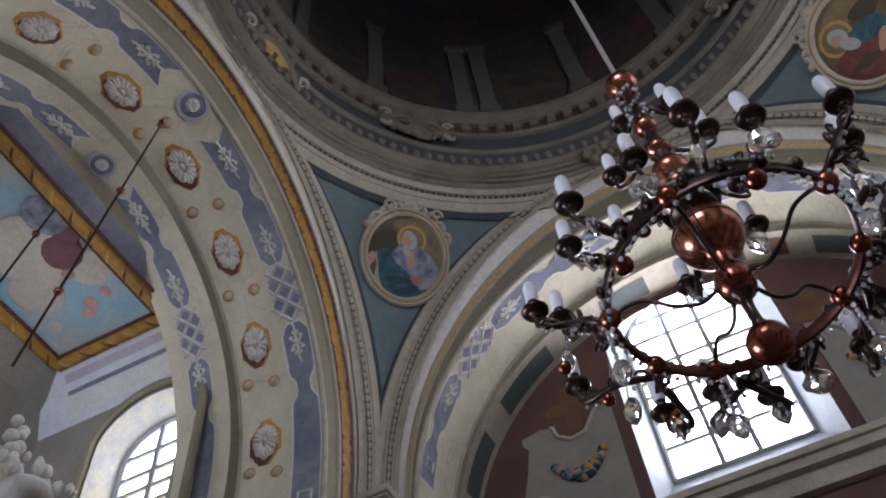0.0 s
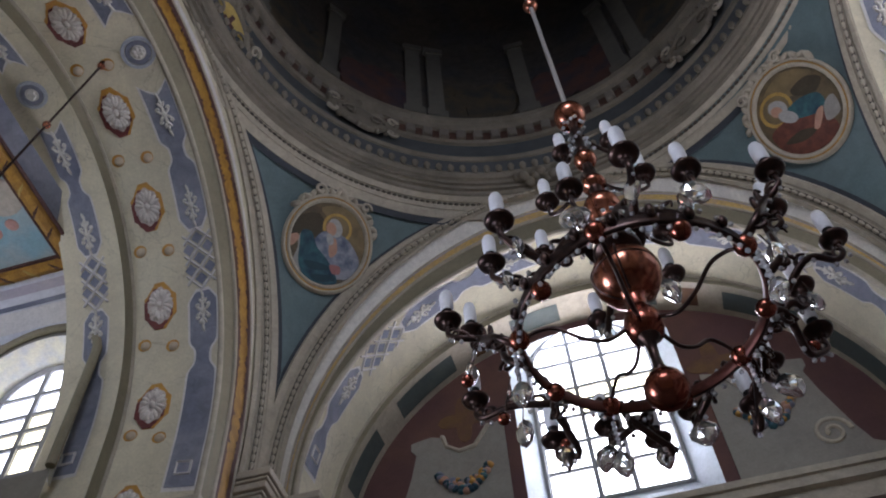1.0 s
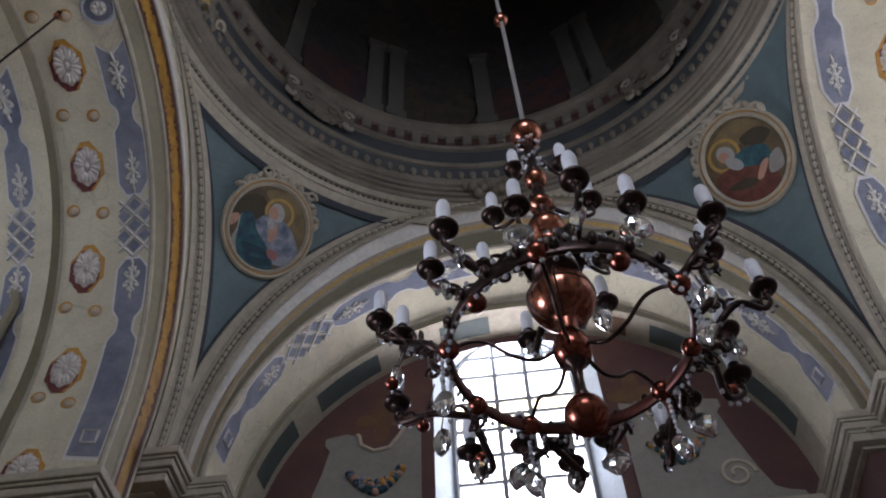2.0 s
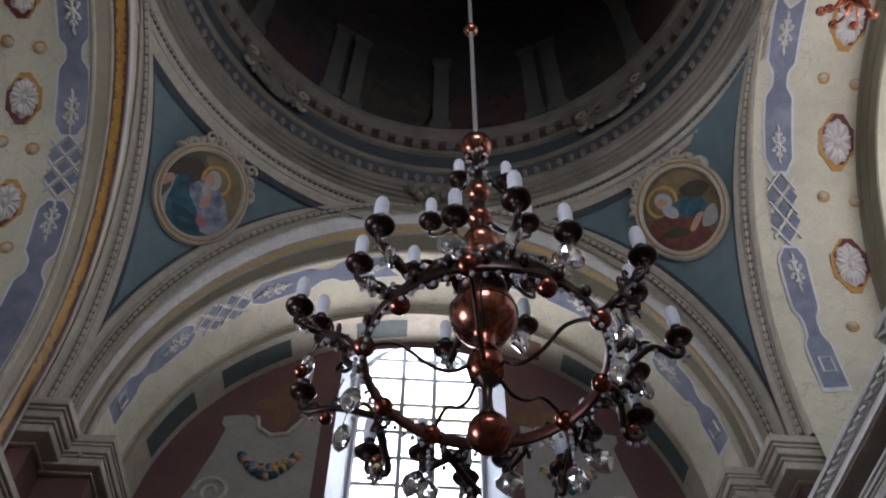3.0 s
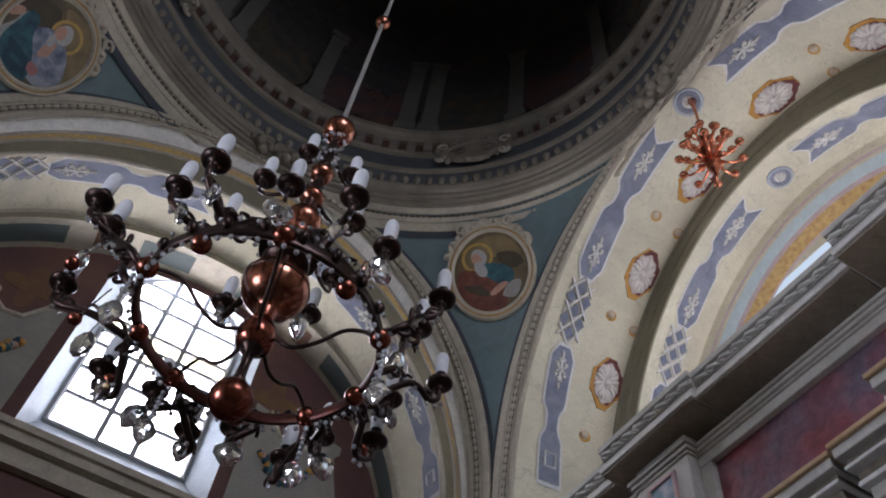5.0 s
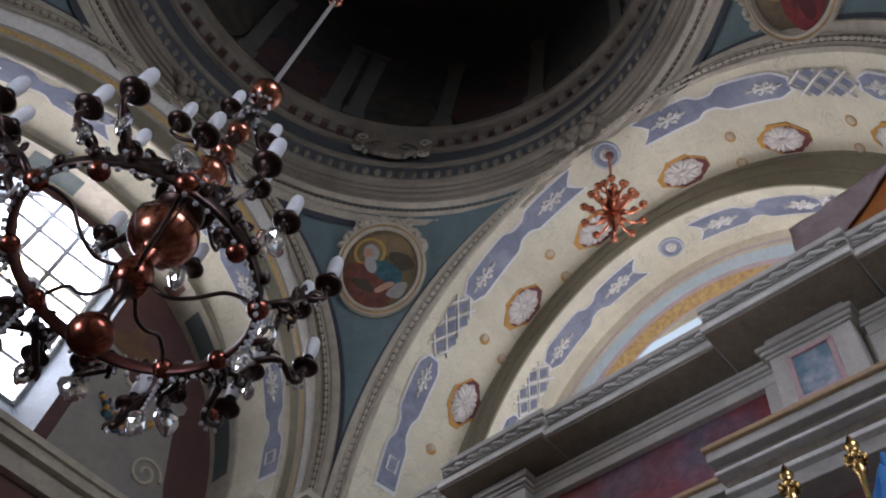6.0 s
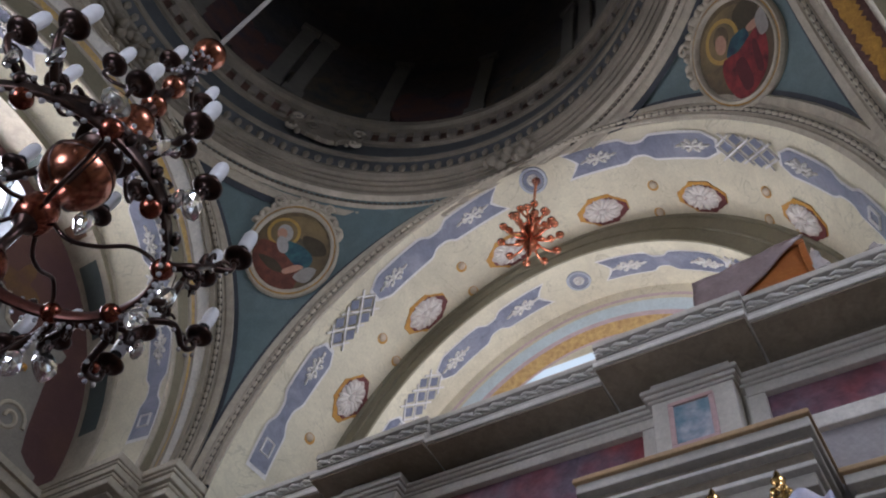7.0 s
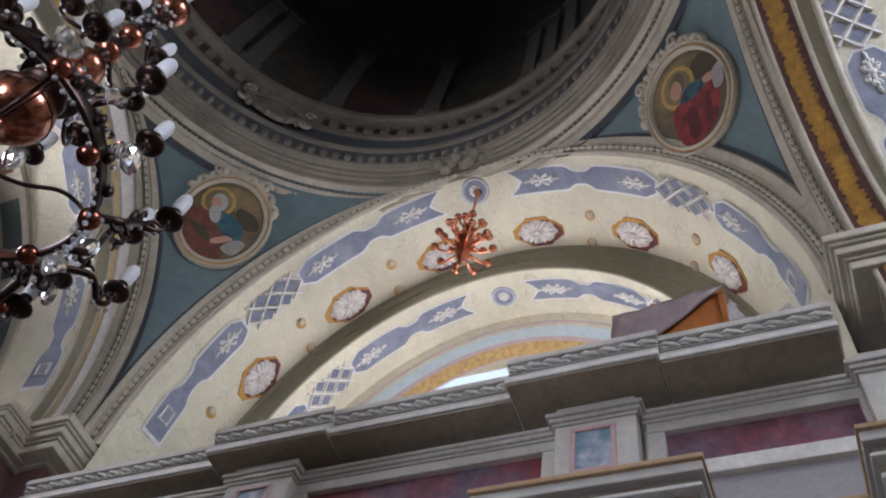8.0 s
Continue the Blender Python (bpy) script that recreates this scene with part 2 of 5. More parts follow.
# ---- building helpers ----
def mesh_of(name, bm, mat, smooth=False):
    me = bpy.data.meshes.new(name)
    if smooth:
        for f in bm.faces:
            f.smooth = True
    bm.to_mesh(me)
    bm.free()
    for m in (mat if isinstance(mat, (list, tuple)) else [mat]):
        me.materials.append(m)
    return me


def part(name, bm, mat, parent=None, label="", smooth=False):
    ob = new(name, mesh_of(name, bm, mat, smooth))
    if parent:
        ob.parent = parent
    if label:
        tagged(ob, label)
    return ob


def thing(name, label, category, kind="", group="", at=None):
    ob = new(name)
    ob.empty_display_size = 0.1
    if at is not None:
        ob.matrix_world = Matrix.Translation(at)
    return tagged(ob, label, category, group, kind)


def grid_into(bm, rows, closed=False, mat_index=0, flip=False):
    """Quads between rows of points."""
    vs = [[bm.verts.new(p) for p in r] for r in rows]
    for i in range(len(vs) - 1):
        a, b = vs[i], vs[i + 1]
        for j in range(len(a) if closed else len(a) - 1):
            k = (j + 1) % len(a)
            q = [a[j], a[k], b[k], b[j]]
            f = bm.faces.new(q[::-1] if flip else q)
            f.material_index = mat_index
    return vs


def grid(rows, closed=False, flip=False):
    bm = bmesh.new()
    grid_into(bm, rows, closed, 0, flip)
    return bm


def box_into(bm, lo, hi, m=None, mat_index=0):
    x0, y0, z0 = lo
    x1, y1, z1 = hi
    p = [Vector(c) for c in ((x0, y0, z0), (x1, y0, z0), (x1, y1, z0), (x0, y1, z0), (x0, y0, z1), (x1, y0, z1), (x1, y1, z1), (x0, y1, z1))]
    v = [bm.verts.new(m @ c if m else c) for c in p]
    for q in ((3, 2, 1, 0), (4, 5, 6, 7), (0, 1, 5, 4), (1, 2, 6, 5), (2, 3, 7, 6), (3, 0, 4, 7)):
        f = bm.faces.new([v[i] for i in q])
        f.material_index = mat_index


def box(lo, hi, m=None, bevel=0.0):
    bm = bmesh.new()
    box_into(bm, lo, hi, m)
    if bevel:
        bmesh.ops.bevel(bm, geom=bm.edges[:], offset=bevel, segments=2, affect="EDGES", profile=0.5)
    return bm


def lathe_into(bm, profile, segs=24, m=None, turn=(0, 2 * math.pi)):
    """Turns (radius, z) pairs round the z axis."""
    full = abs(turn[1] - turn[0]) > 6.28
    n = segs if full else segs + 1
    rows = []
    for r, z in profile:
        row = []
        for i in range(n):
            a = turn[0] + (turn[1] - turn[0]) * i / segs
            p = Vector((r * math.cos(a), r * math.sin(a), z))
            row.append(m @ p if m else p)
        rows.append(row)
    grid_into(bm, rows, full)


def lathe(profile, segs=24, m=None, turn=(0, 2 * math.pi)):
    bm = bmesh.new()
    lathe_into(bm, profile, segs, m, turn)
    return bm


def tube_into(bm, pts, rad, segs=8):
    """A round bar along points; rad is one radius or one for each point."""
    pts = [Vector(p) for p in pts]
    rads = rad if isinstance(rad, (list, tuple)) else [rad] * len(pts)
    rows, side = [], None
    for i, p in enumerate(pts):
        d = (pts[min(i + 1, len(pts) - 1)] - pts[max(i - 1, 0)]).normalized()
        if side is None:
            side = d.orthogonal().normalized()
        side = (side - d * side.dot(d)).normalized()
        up = d.cross(side)
        rows.append([p + (side * math.cos(2 * math.pi * k / segs) + up * math.sin(2 * math.pi * k / segs)) * rads[i] for k in range(segs)])
    vs = grid_into(bm, rows, True)
    bm.faces.new(vs[0][::-1])
    bm.faces.new(vs[-1])


def tube(pts, rad, segs=8):
    bm = bmesh.new()
    tube_into(bm, pts, rad, segs)
    return bm


def ball_into(bm, c, r, u=14, v=8, squash=1.0):
    lathe_into(bm, [(max(1e-4, r * math.sin(math.pi * i / v)), -r * squash * math.cos(math.pi * i / v)) for i in range(v + 1)], u, Matrix.Translation(c))


def ball(c, r, u=14, v=8, squash=1.0):
    bm = bmesh.new()
    ball_into(bm, c, r, u, v, squash)
    return bm


def smooth_path(keys, n):
    """A Catmull-Rom curve through the keys, with n steps to a span."""
    k = [Vector(keys[0])] + [Vector(p) for p in keys] + [Vector(keys[-1])]
    out = []
    for i in range(1, len(k) - 2):
        for j in range(n):
            t = j / n
            a, b, c, d = k[i - 1], k[i], k[i + 1], k[i + 2]
            out.append(0.5 * (2 * b + (c - a) * t + (2 * a - 5 * b + 4 * c - d) * t * t + (3 * b - a - 3 * c + d) * t ** 3))
    out.append(k[-2])
    return out


# ---- plan of the crossing ----
SPRING = 5.2
TURN = {"north": 0, "east": -90, "west": 90, "south": 180}


def spun(side):
    return Matrix.Rotation(radians(TURN[side]), 4, "Z")


def stn(w, a, crown, lean=0.0, u0=0.0, a2=None):
    """One edge of an arch: w from the centre, half-width a (a2 on the other leg), height of the crown; lean: how far the crown comes forward."""
    return dict(w=w, a=a, h=crown - SPRING, lean=lean, u0=u0, a2=a if a2 is None else a2)


FRONT = {"north": stn(2.46, 2.2, 7.75, 0.19, a2=2.29), "west": stn(2.46, 2.18, 7.75, 0.19, a2=2.12), "south": stn(2.46, 2.12, 7.75, 0.19)}
EAST_LINE = stn(2.46, 2.12, 7.76, 0.2, 0.08)
FRONT["east"] = stn(2.32, 2.155, 7.76, 0.06, 0.08, a2=2.145)


def arch_point(st, th):
    """A point of an arch curve at the angle th: (u, w, z); below the springing it goes straight down."""
    s = math.sin(min(max(th, 0), math.pi))
    z = SPRING + st["h"] * s
    if th < 0 or th > math.pi:
        z -= st["h"] * (-th if th < 0 else th - math.pi)
    c = math.cos(min(max(th, 0), math.pi))
    return Vector((st["u0"] + (st["a"] if c > 0 else st["a2"]) * c, st["w"] - st["lean"] * s, z))


def arch_row(side, st, n=72, drop=None):
    m = spun(side)
    row = [m @ arch_point(st, math.pi * i / n) for i in range(n + 1)]
    if drop is not None:
        a, b = row[0].copy(), row[-1].copy()
        a.z = b.z = drop
        row = [a] + row + [b]
    return row


def arch_bands(side, stations, n=72, drop=None):
    return grid([arch_row(side, s, n, drop=drop) for s in stations], flip=True)


class Soffit:
    """The surface between two arch edges, on which ornaments are laid: th is the angle in degrees, s runs from edge to edge."""

    def __init__(self, side, a, b):
        self.side, self.a, self.b, self.m = side, a, b, spun(side)

    def raw(self, th, s):
        return arch_point(self.a, radians(th)).lerp(arch_point(self.b, radians(th)), s)

    def at(self, th, s, lift=0.0):
        p = self.raw(th, s)
        if lift:
            n = (self.raw(th + 0.5, s) - self.raw(th - 0.5, s)).cross(self.raw(th, s + 0.02) - self.raw(th, s - 0.02)).normalized()
            if n.dot(Vector((0, p.y, SPRING - 0.5)) - p) < 0:
                n = -n
            p = p + n * lift
        return self.m @ p

    def wrap(self, th0, s0):
        """A map from metres along and across the arch, and off it, to the world."""
        along = (self.raw(th0 + 0.5, s0) - self.raw(th0 - 0.5, s0)).length
        across = (self.raw(th0, 1) - self.raw(th0, 0)).length
        return lambda x, y, h=0.0: self.at(th0 + x / along, s0 + y / across, h)
# ---- floor, arches, pendentives ----
floor = tagged(part("floor", box((-9, -7, -0.12), (7, 7, 0)), M_FLOOR), "worn stone floor of the church", "floor", "", "structure")

E_ST = [FRONT["east"], stn(3.02, 2.0, 7.68, 0, 0.06), stn(3.02, 1.74, 7.42, 0, 0.03), stn(3.5, 1.8, 7.48, 0, 0.03)]
arch_e = thing("arch_east", "cream painted arch with grey-blue borders and rosettes", "arch", "structure")
part("soffit", arch_bands("east", E_ST[:2], drop=3.6), M_CREAM, arch_e, smooth=True)
part("step", arch_bands("east", E_ST[1:3], drop=3.6), M_OLIVE, arch_e, "olive grey step of the arch", smooth=True)
part("inner_soffit", arch_bands("east", E_ST[2:], drop=3.6), M_CREAM, arch_e, smooth=True)
for k, (i, rad) in enumerate(((1, 0.022), (2, 0.012))):
    part("bead", tube(arch_row("east", E_ST[i], 72, 4.0), rad, 8), M_OLIVE, arch_e, "olive grey bead of the step", True)
mid_step = {k: (E_ST[1][k] + E_ST[2][k]) / 2 for k in E_ST[1]}
part("bead", tube(arch_row("east", mid_step, 72, 4.0), 0.014, 8), M_OLIVE, arch_e, "olive grey bead of the step", True)

W_ST = [FRONT["west"], stn(2.4, 2.06, 7.62, 0.1, a2=2.0), stn(2.4, 1.86, 7.37, 0.06, a2=1.82), stn(2.42, 1.73, 7.24), stn(3.0, 1.64, 7.06), stn(3.0, 1.53, 6.92), stn(3.42, 1.52, 6.9)]
arch_w = thing("arch_west", "painted arch with gold band, blue borders and rosettes", "arch", "structure")
N_ST = [FRONT["north"], stn(2.5, 2.165, 7.65, 0.12, a2=2.255), stn(2.46, 2.105, 7.53, 0.07, a2=2.2), stn(2.42, 1.99, 7.32, a2=2.135), stn(2.9, 1.92, 7.18, a2=2.1), stn(2.9, 1.91, 7.1, a2=2.05), stn(3.2, 1.91, 7.08, a2=2.03)]
arch_n = thing("arch_north", "painted arch with gold band over the window wall", "arch", "structure")
arch_s = thing("arch_south", "painted arch with gold band and blue borders", "arch", "structure")


S_ST = [FRONT["south"], stn(2.4, 2.1, 7.64, 0.1), stn(2.56, 2.02, 7.5, 0.06), stn(2.62, 1.99, 7.42), stn(3.2, 1.94, 7.3), stn(3.2, 1.84, 7.15), stn(3.4, 1.82, 7.1)]


def between(a, b, f):
    return {k: a[k] + (b[k] - a[k]) * f for k in a}


def inset_edge(st, forward=0.002):
    """The same edge, a little proud of the surface."""
    return dict(st, a=st["a"] - 0.004, a2=st["a2"] - 0.004, w=st["w"] - forward)


FOOT = {"west": 3.6, "north": 5.03, "south": 3.6}
for side, st, ob in (("west", W_ST, arch_w), ("north", N_ST, arch_n), ("south", S_ST, arch_s)):
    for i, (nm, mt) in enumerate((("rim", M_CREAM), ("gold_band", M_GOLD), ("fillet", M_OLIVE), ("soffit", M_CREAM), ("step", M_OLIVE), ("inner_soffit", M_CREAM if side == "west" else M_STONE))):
        if nm == "gold_band":
            part("gold_band", arch_bands(side, st[i:i + 2], drop=FOOT[side]), M_BANDGOLD if side == "north" else M_GOLD, ob, "brownish gold painted band", True)
            for f0, f1, f2 in ((0.02, 0.2, 0.36), (0.98, 0.8, 0.64)):
                edge, shallow, deep = (arch_row(side, inset_edge(between(st[i], st[i + 1], f), 0.005), 330, FOOT[side] + 0.02) for f in (f0, f1, f2))
                jag = random.Random(len(nm) + int(100 * f0))
                teeth = [s.lerp(d, jag.random() ** 1.5 * (1.2 if k % 2 else 0.5)) for k, (s, d) in enumerate(zip(shallow, deep))]
                if side == "north":
                    part("pale_edge", grid([edge, shallow]), M_LILACLINE, ob, "lilac painted edge")
                else:
                    part("dark_edge", grid([edge, teeth]), M_BROWNEDGE, ob, "dark brown jagged edge")
        else:
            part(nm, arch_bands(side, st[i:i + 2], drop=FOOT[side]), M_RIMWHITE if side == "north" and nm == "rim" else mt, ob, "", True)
    part("lilac_line", arch_bands(side, [inset_edge(between(st[0], st[1], 0.5)), inset_edge(between(st[0], st[1], 0.95))], drop=FOOT[side]), M_RIMWHITE if side == "north" else M_PALEBLUE, ob, "pale lilac painted line", True)
    for i, rad in ((1, 0.014), (2, 0.016), (3, 0.02), (4, 0.016)):
        part("bead", tube(arch_row(side, st[i], 72, FOOT[side] + 0.02), rad, 8), M_STONE, ob, smooth=True)


def corner_rows(s1, s2, n=28, m=28):
    """Rows of one pendentive from the ring down to the pier, between the arches of two sides."""
    A, B = spun(s1), spun(s2)
    rows = []
    for i in range(n + 1):
        th = math.pi / 2 * (1 - i / n)
        a, b = A @ arch_point(FRONT[s1], th), B @ arch_point(FRONT[s2], math.pi - th)
        ra, rb, aa, ab = math.hypot(a.x, a.y), math.hypot(b.x, b.y), math.atan2(a.y, a.x), math.atan2(b.y, b.x)
        if aa < ab:
            aa += 2 * math.pi
        rows.append([Vector((r * math.cos(g), r * math.sin(g), z)) for g, r, z in ((ab + (aa - ab) * t, rb + (ra - rb) * t, b.z + (a.z - b.z) * t) for t in (j / m for j in range(m + 1)))])
    return rows


def along(line, d):
    """The point at the length d of a polyline, and its whole length."""
    for p, q in zip(line, line[1:]):
        step = (q - p).length
        if d <= step:
            return p.lerp(q, d / max(step, 1e-6))
        d -= step
    return line[-1].copy()


def length(line):
    return sum((q - p).length for p, q in zip(line, line[1:]))


CORNERS = {"north-east": ("north", "east"), "north-west": ("west", "north"), "south-east": ("east", "south"), "south-west": ("south", "west")}
ROPE = [(0.0, 0.0), (0.0, 0.03), (0.035, 0.035), (0.045, 0.02), (0.06, 0.02), (0.075, 0.034), (0.095, 0.034), (0.11, 0.02), (0.125, 0.02), (0.135, 0.03), (0.19, 0.03), (0.2, 0.004)]


def strip(lines, profile, middle, reach):
    """A moulding that follows the ends of many lines: (distance along the line, height towards the middle)."""
    rows = []
    for d, h in profile:
        row = []
        for ln in lines:
            full = length(ln)
            p = along(ln, min(d, full * reach))
            row.append(p + (middle - p).normalized() * h)
        rows.append(row)
    return grid(rows)


PENDENTIVES = {}
for corner, (s1, s2) in CORNERS.items():
    rows = corner_rows(s1, s2)
    PENDENTIVES[corner] = rows
    mid = Vector((0, 0, 5.6))
    ob = thing("pendentive", "teal blue painted pendentive with pale rope mouldings", "pendentive", "structure", "pendentives")
    part("field", grid(rows), M_TEAL, ob, smooth=True)
    if corner == "south-west":
        continue
    fine = [[p for p in r] for r in rows]
    cols = [[r[j] for r in rows] for j in range(len(rows[0]))]
    # Dark strips just past the mouldings: their shadow, put on as colour.
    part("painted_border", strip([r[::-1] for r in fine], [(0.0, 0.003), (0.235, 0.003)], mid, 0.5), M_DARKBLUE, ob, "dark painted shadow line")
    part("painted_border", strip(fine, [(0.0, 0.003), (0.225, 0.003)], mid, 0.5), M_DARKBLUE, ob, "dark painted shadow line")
    part("moulding", strip(fine, ROPE, mid, 0.5), M_STONE, ob, "pale plaster rope moulding")
    part("moulding", strip([r[::-1] for r in fine], ROPE, mid, 0.5), M_STONE, ob, "pale plaster rope moulding")
    for lines in (fine, [r[::-1] for r in fine]):
        # A flat dark ribbon under the beads draws the shade between them.
        part("groove", strip(lines, [(0.064, 0.0365), (0.105, 0.0365)], mid, 0.5), M_ROPE, ob, "dark strip for the shade between rope beads")
    # twisted beads of the rope
    bm = bmesh.new()
    for lines, d in ((fine, 0.085), ([r[::-1] for r in fine], 0.085)):
        path = [along(ln, min(d, length(ln) * 0.5)) for ln in lines]
        path = [p + (mid - p).normalized() * (0.036 if d < 0.1 else 0.048) for p in path]
        n = int(length(path) / 0.062)
        for k in range(n):
            a, b = along(path, (k + 0.06) * 0.062), along(path, (k + 0.94) * 0.062)
            tube_into(bm, [a, a.lerp(b, 0.3), a.lerp(b, 0.7), b], [0.006, 0.017, 0.014, 0.006], 5)
    part("rope", bm, M_STONE, ob, "pale twisted rope beads")


# ---- ring cornice and dome ----
RZ, RR = 7.75, 2.27
ring = thing("dome_cornice", "grey moulded ring cornice with dentils under the dome", "cornice", "structure")
PROFILE = [(RR + 0.01, RZ - 0.02), (RR - 0.03, RZ + 0.0), (RR - 0.04, RZ + 0.03), (RR - 0.07, RZ + 0.03), (RR - 0.075, RZ + 0.06), (RR - 0.1, RZ + 0.06), (RR - 0.105, RZ + 0.09), (RR - 0.13, RZ + 0.1),
           (2.12, 7.88), (2.1, 8.02), (2.07, 8.03), (2.06, 8.07), (2.09, 8.075), (2.095, 8.32), (2.065, 8.325), (2.055, 8.36), (2.08, 8.365), (2.075, 8.52), (2.045, 8.525), (2.03, 8.58), (2.0, 8.6), (1.995, 8.66), (2.04, 8.7)]
part("moulding", lathe(PROFILE, 120), M_RINGSTONE, ring)


def ring_arc(profile, steps=30, trim=-0.04):
    """Mouldings that follow the ring over the four pendentives and end where the arches cut in."""
    bm = bmesh.new()
    for side in ("north", "east", "south", "west"):
        m = spun(side)
        rows = []
        for r, z in profile:
            q = min(1.0, max(0.0, (z + 0.03 - SPRING) / 2.55))
            u = 2.12 * math.sqrt(1 - q * q)
            lim = math.atan2(max(u + trim, 0.02), 2.46 - 0.19 * q)
            rows.append([m @ Vector((r * math.cos(g), r * math.sin(g), z)) for g in (lim + (math.pi / 2 - 2 * lim) * k / steps for k in range(steps + 1))])
        grid_into(bm, rows)
    return bm


part("rope_moulding", ring_arc([(2.262, 7.752), (2.25, 7.73), (2.29, 7.705), (2.3, 7.71), (2.315, 7.7), (2.31, 7.675), (2.335, 7.65), (2.345, 7.655), (2.355, 7.625), (2.385, 7.585), (2.405, 7.59)]), M_STONE, ring, "pale plaster rope moulding")
# Dark strip below the ring's rope, a shadow put on as colour.
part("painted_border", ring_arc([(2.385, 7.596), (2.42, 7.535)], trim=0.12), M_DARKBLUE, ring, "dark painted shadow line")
bm = bmesh.new()
for k in range(300):
    a, b = 2 * math.pi * (k + 0.1) / 300, 2 * math.pi * (k + 0.9) / 300
    if abs((math.degrees(a) + 45) % 90 - 45) > 13:
        tube_into(bm, [(2.308 * math.cos(q), 2.308 * math.sin(q), 7.69) for q in (a, (a + b) / 2, b)], [0.008, 0.016, 0.008], 5)
# These beads are coloured dark to deepen the rope's relief shading.
tagged(part("rope", bm, M_ROPE, ring, "dark rope beads, shade in the colour"), kind="stuff")
part("leaf_band", lathe([(2.125, 7.875), (2.085, 8.02)], 120), M_SLATE, ring, "slate blue band with small leaves")
part("frieze", lathe([(2.088, 8.09), (2.091, 8.31)], 120), M_SLATE, ring, "slate blue painted frieze")
part("egg_ground", lathe([(2.077, 8.375), (2.072, 8.515)], 120), M_RUST, ring, "rust brown ground of the dentils")
N_D = 84
dentil = None
for k in range(N_D):
    a = 2 * math.pi * (k + 0.5) / N_D
    m = Matrix.Rotation(a, 4, "Z") @ Matrix.Translation((2.05, 0, 8.445))
    if dentil is None:
        dentil = mesh_of("dentil", box((-0.02, -0.042, -0.062), (0.028, 0.042, 0.062), None, 0.012), M_DENTIL)
    ob = new("dentil", dentil)
    ob.parent, ob.matrix_local = ring, m
leaf = None
for k in range(128):
    a = 2 * math.pi * k / 128
    if leaf is None:
        bm = bmesh.new()
        ball_into(bm, (0, 0, 0), 0.042, 6, 4, 1.5)
        leaf = mesh_of("leaf", bm, M_RINGSTONE, True)
    ob = new("leaf", leaf)
    ob.parent, ob.matrix_local = ring, Matrix.Rotation(a, 4, "Z") @ Matrix.Translation((2.105, 0, 7.945)) @ Matrix.Diagonal((0.45, 0.8, 1, 1))


def cartouche(name, az, r, z, w, h, middle, label, tilt=20):
    """A shield with scrolled ends and a raised frame, fixed to the ring."""
    ob = thing(name, label, "cartouche", "", "cartouches of the ring")
    bm = bmesh.new()
    n = 28
    pts = []
    for k in range(n):
        a = 2 * math.pi * k / n
        wob = 1 + 0.1 * math.cos(4 * a) + 0.06 * math.cos(6 * a + 1)
        pts.append((w * math.cos(a) * wob, h * math.sin(a) * wob))
    grid_into(bm, [[(0.045 - 0.045 * abs(1 - 2 * q) ** 2, x * q2, y * q2) for x, y in pts] for q, q2 in ((0.0, 1.0), (0.25, 0.97), (0.5, 0.88), (0.8, 0.78), (0.85, 0.74))], True)
    shield = part("frame", bm, M_RINGSTONE, ob, "scrolled plaster frame", True)
    bm = bmesh.new()
    bm.faces.new([bm.verts.new((0.02, x * 0.76, y * 0.76)) for x, y in pts])
    part("field", bm, middle, ob)
    for sx in (-1, 1):
        for sy in (-1, 1):
            pts3 = [(0.04 - 0.01 * k / 16, sx * (w * 0.92 + 0.05 * math.cos(sy * 0.5 * k) * (1 - k / 20)), sy * (h * 0.55 + 0.05 * math.sin(0.5 * k) * (1 - k / 20))) for k in range(17)]
            part("scroll", tube(pts3, [0.02 * (1 - k / 22) for k in range(17)], 6), M_STONE, ob, smooth=True)
    for k in range(22):
        a = 2 * math.pi * k / 22
        q = 1.04 + 0.09 * math.sin(5 * a)
        bm = bmesh.new()
        ball_into(bm, (0.03, w * q * math.cos(a), h * q * math.sin(a)), 0.022 + 0.012 * math.sin(3.3 * k), 7, 5, 1.2)
        part("leaf", bm, M_RINGSTONE, ob, smooth=True)
    for e in (-1, 1):
        part("inner_scroll", tube([(0.04, e * (w * 0.42 + 0.07 * (1 - k / 20) * math.cos(0.45 * k)), 0.07 * (1 - k / 20) * math.sin(0.45 * k)) for k in range(17)], 0.012, 6), M_RINGSTONE, ob, smooth=True)
    ob.matrix_world = Matrix.Rotation(radians(az), 4, "Z") @ Matrix.Translation((r, 0, z)) @ Matrix.Rotation(math.pi, 4, "Z") @ Matrix.Rotation(radians(tilt), 4, "Y")
    return ob


for az in (45, 134):
    cartouche("cartouche", az + 1, 2.05, 8.3, 0.3, 0.17, M_RINGSTONE, "grey plaster cartouche on the ring cornice", 0)
gold_shield = cartouche("cartouche", 174, 2.13, 7.95, 0.34, 0.16, M_YELLOW, "grey plaster cartouche with a gold painted cross", 35)
for lo, hi in (((0.021, -0.018, -0.075), (0.029, 0.018, 0.085)), ((0.021, -0.06, 0.0), (0.028, 0.06, 0.032))):
    part("painted_cross", box(lo, hi), M_BROWNEDGE, gold_shield, "brown painted cross")
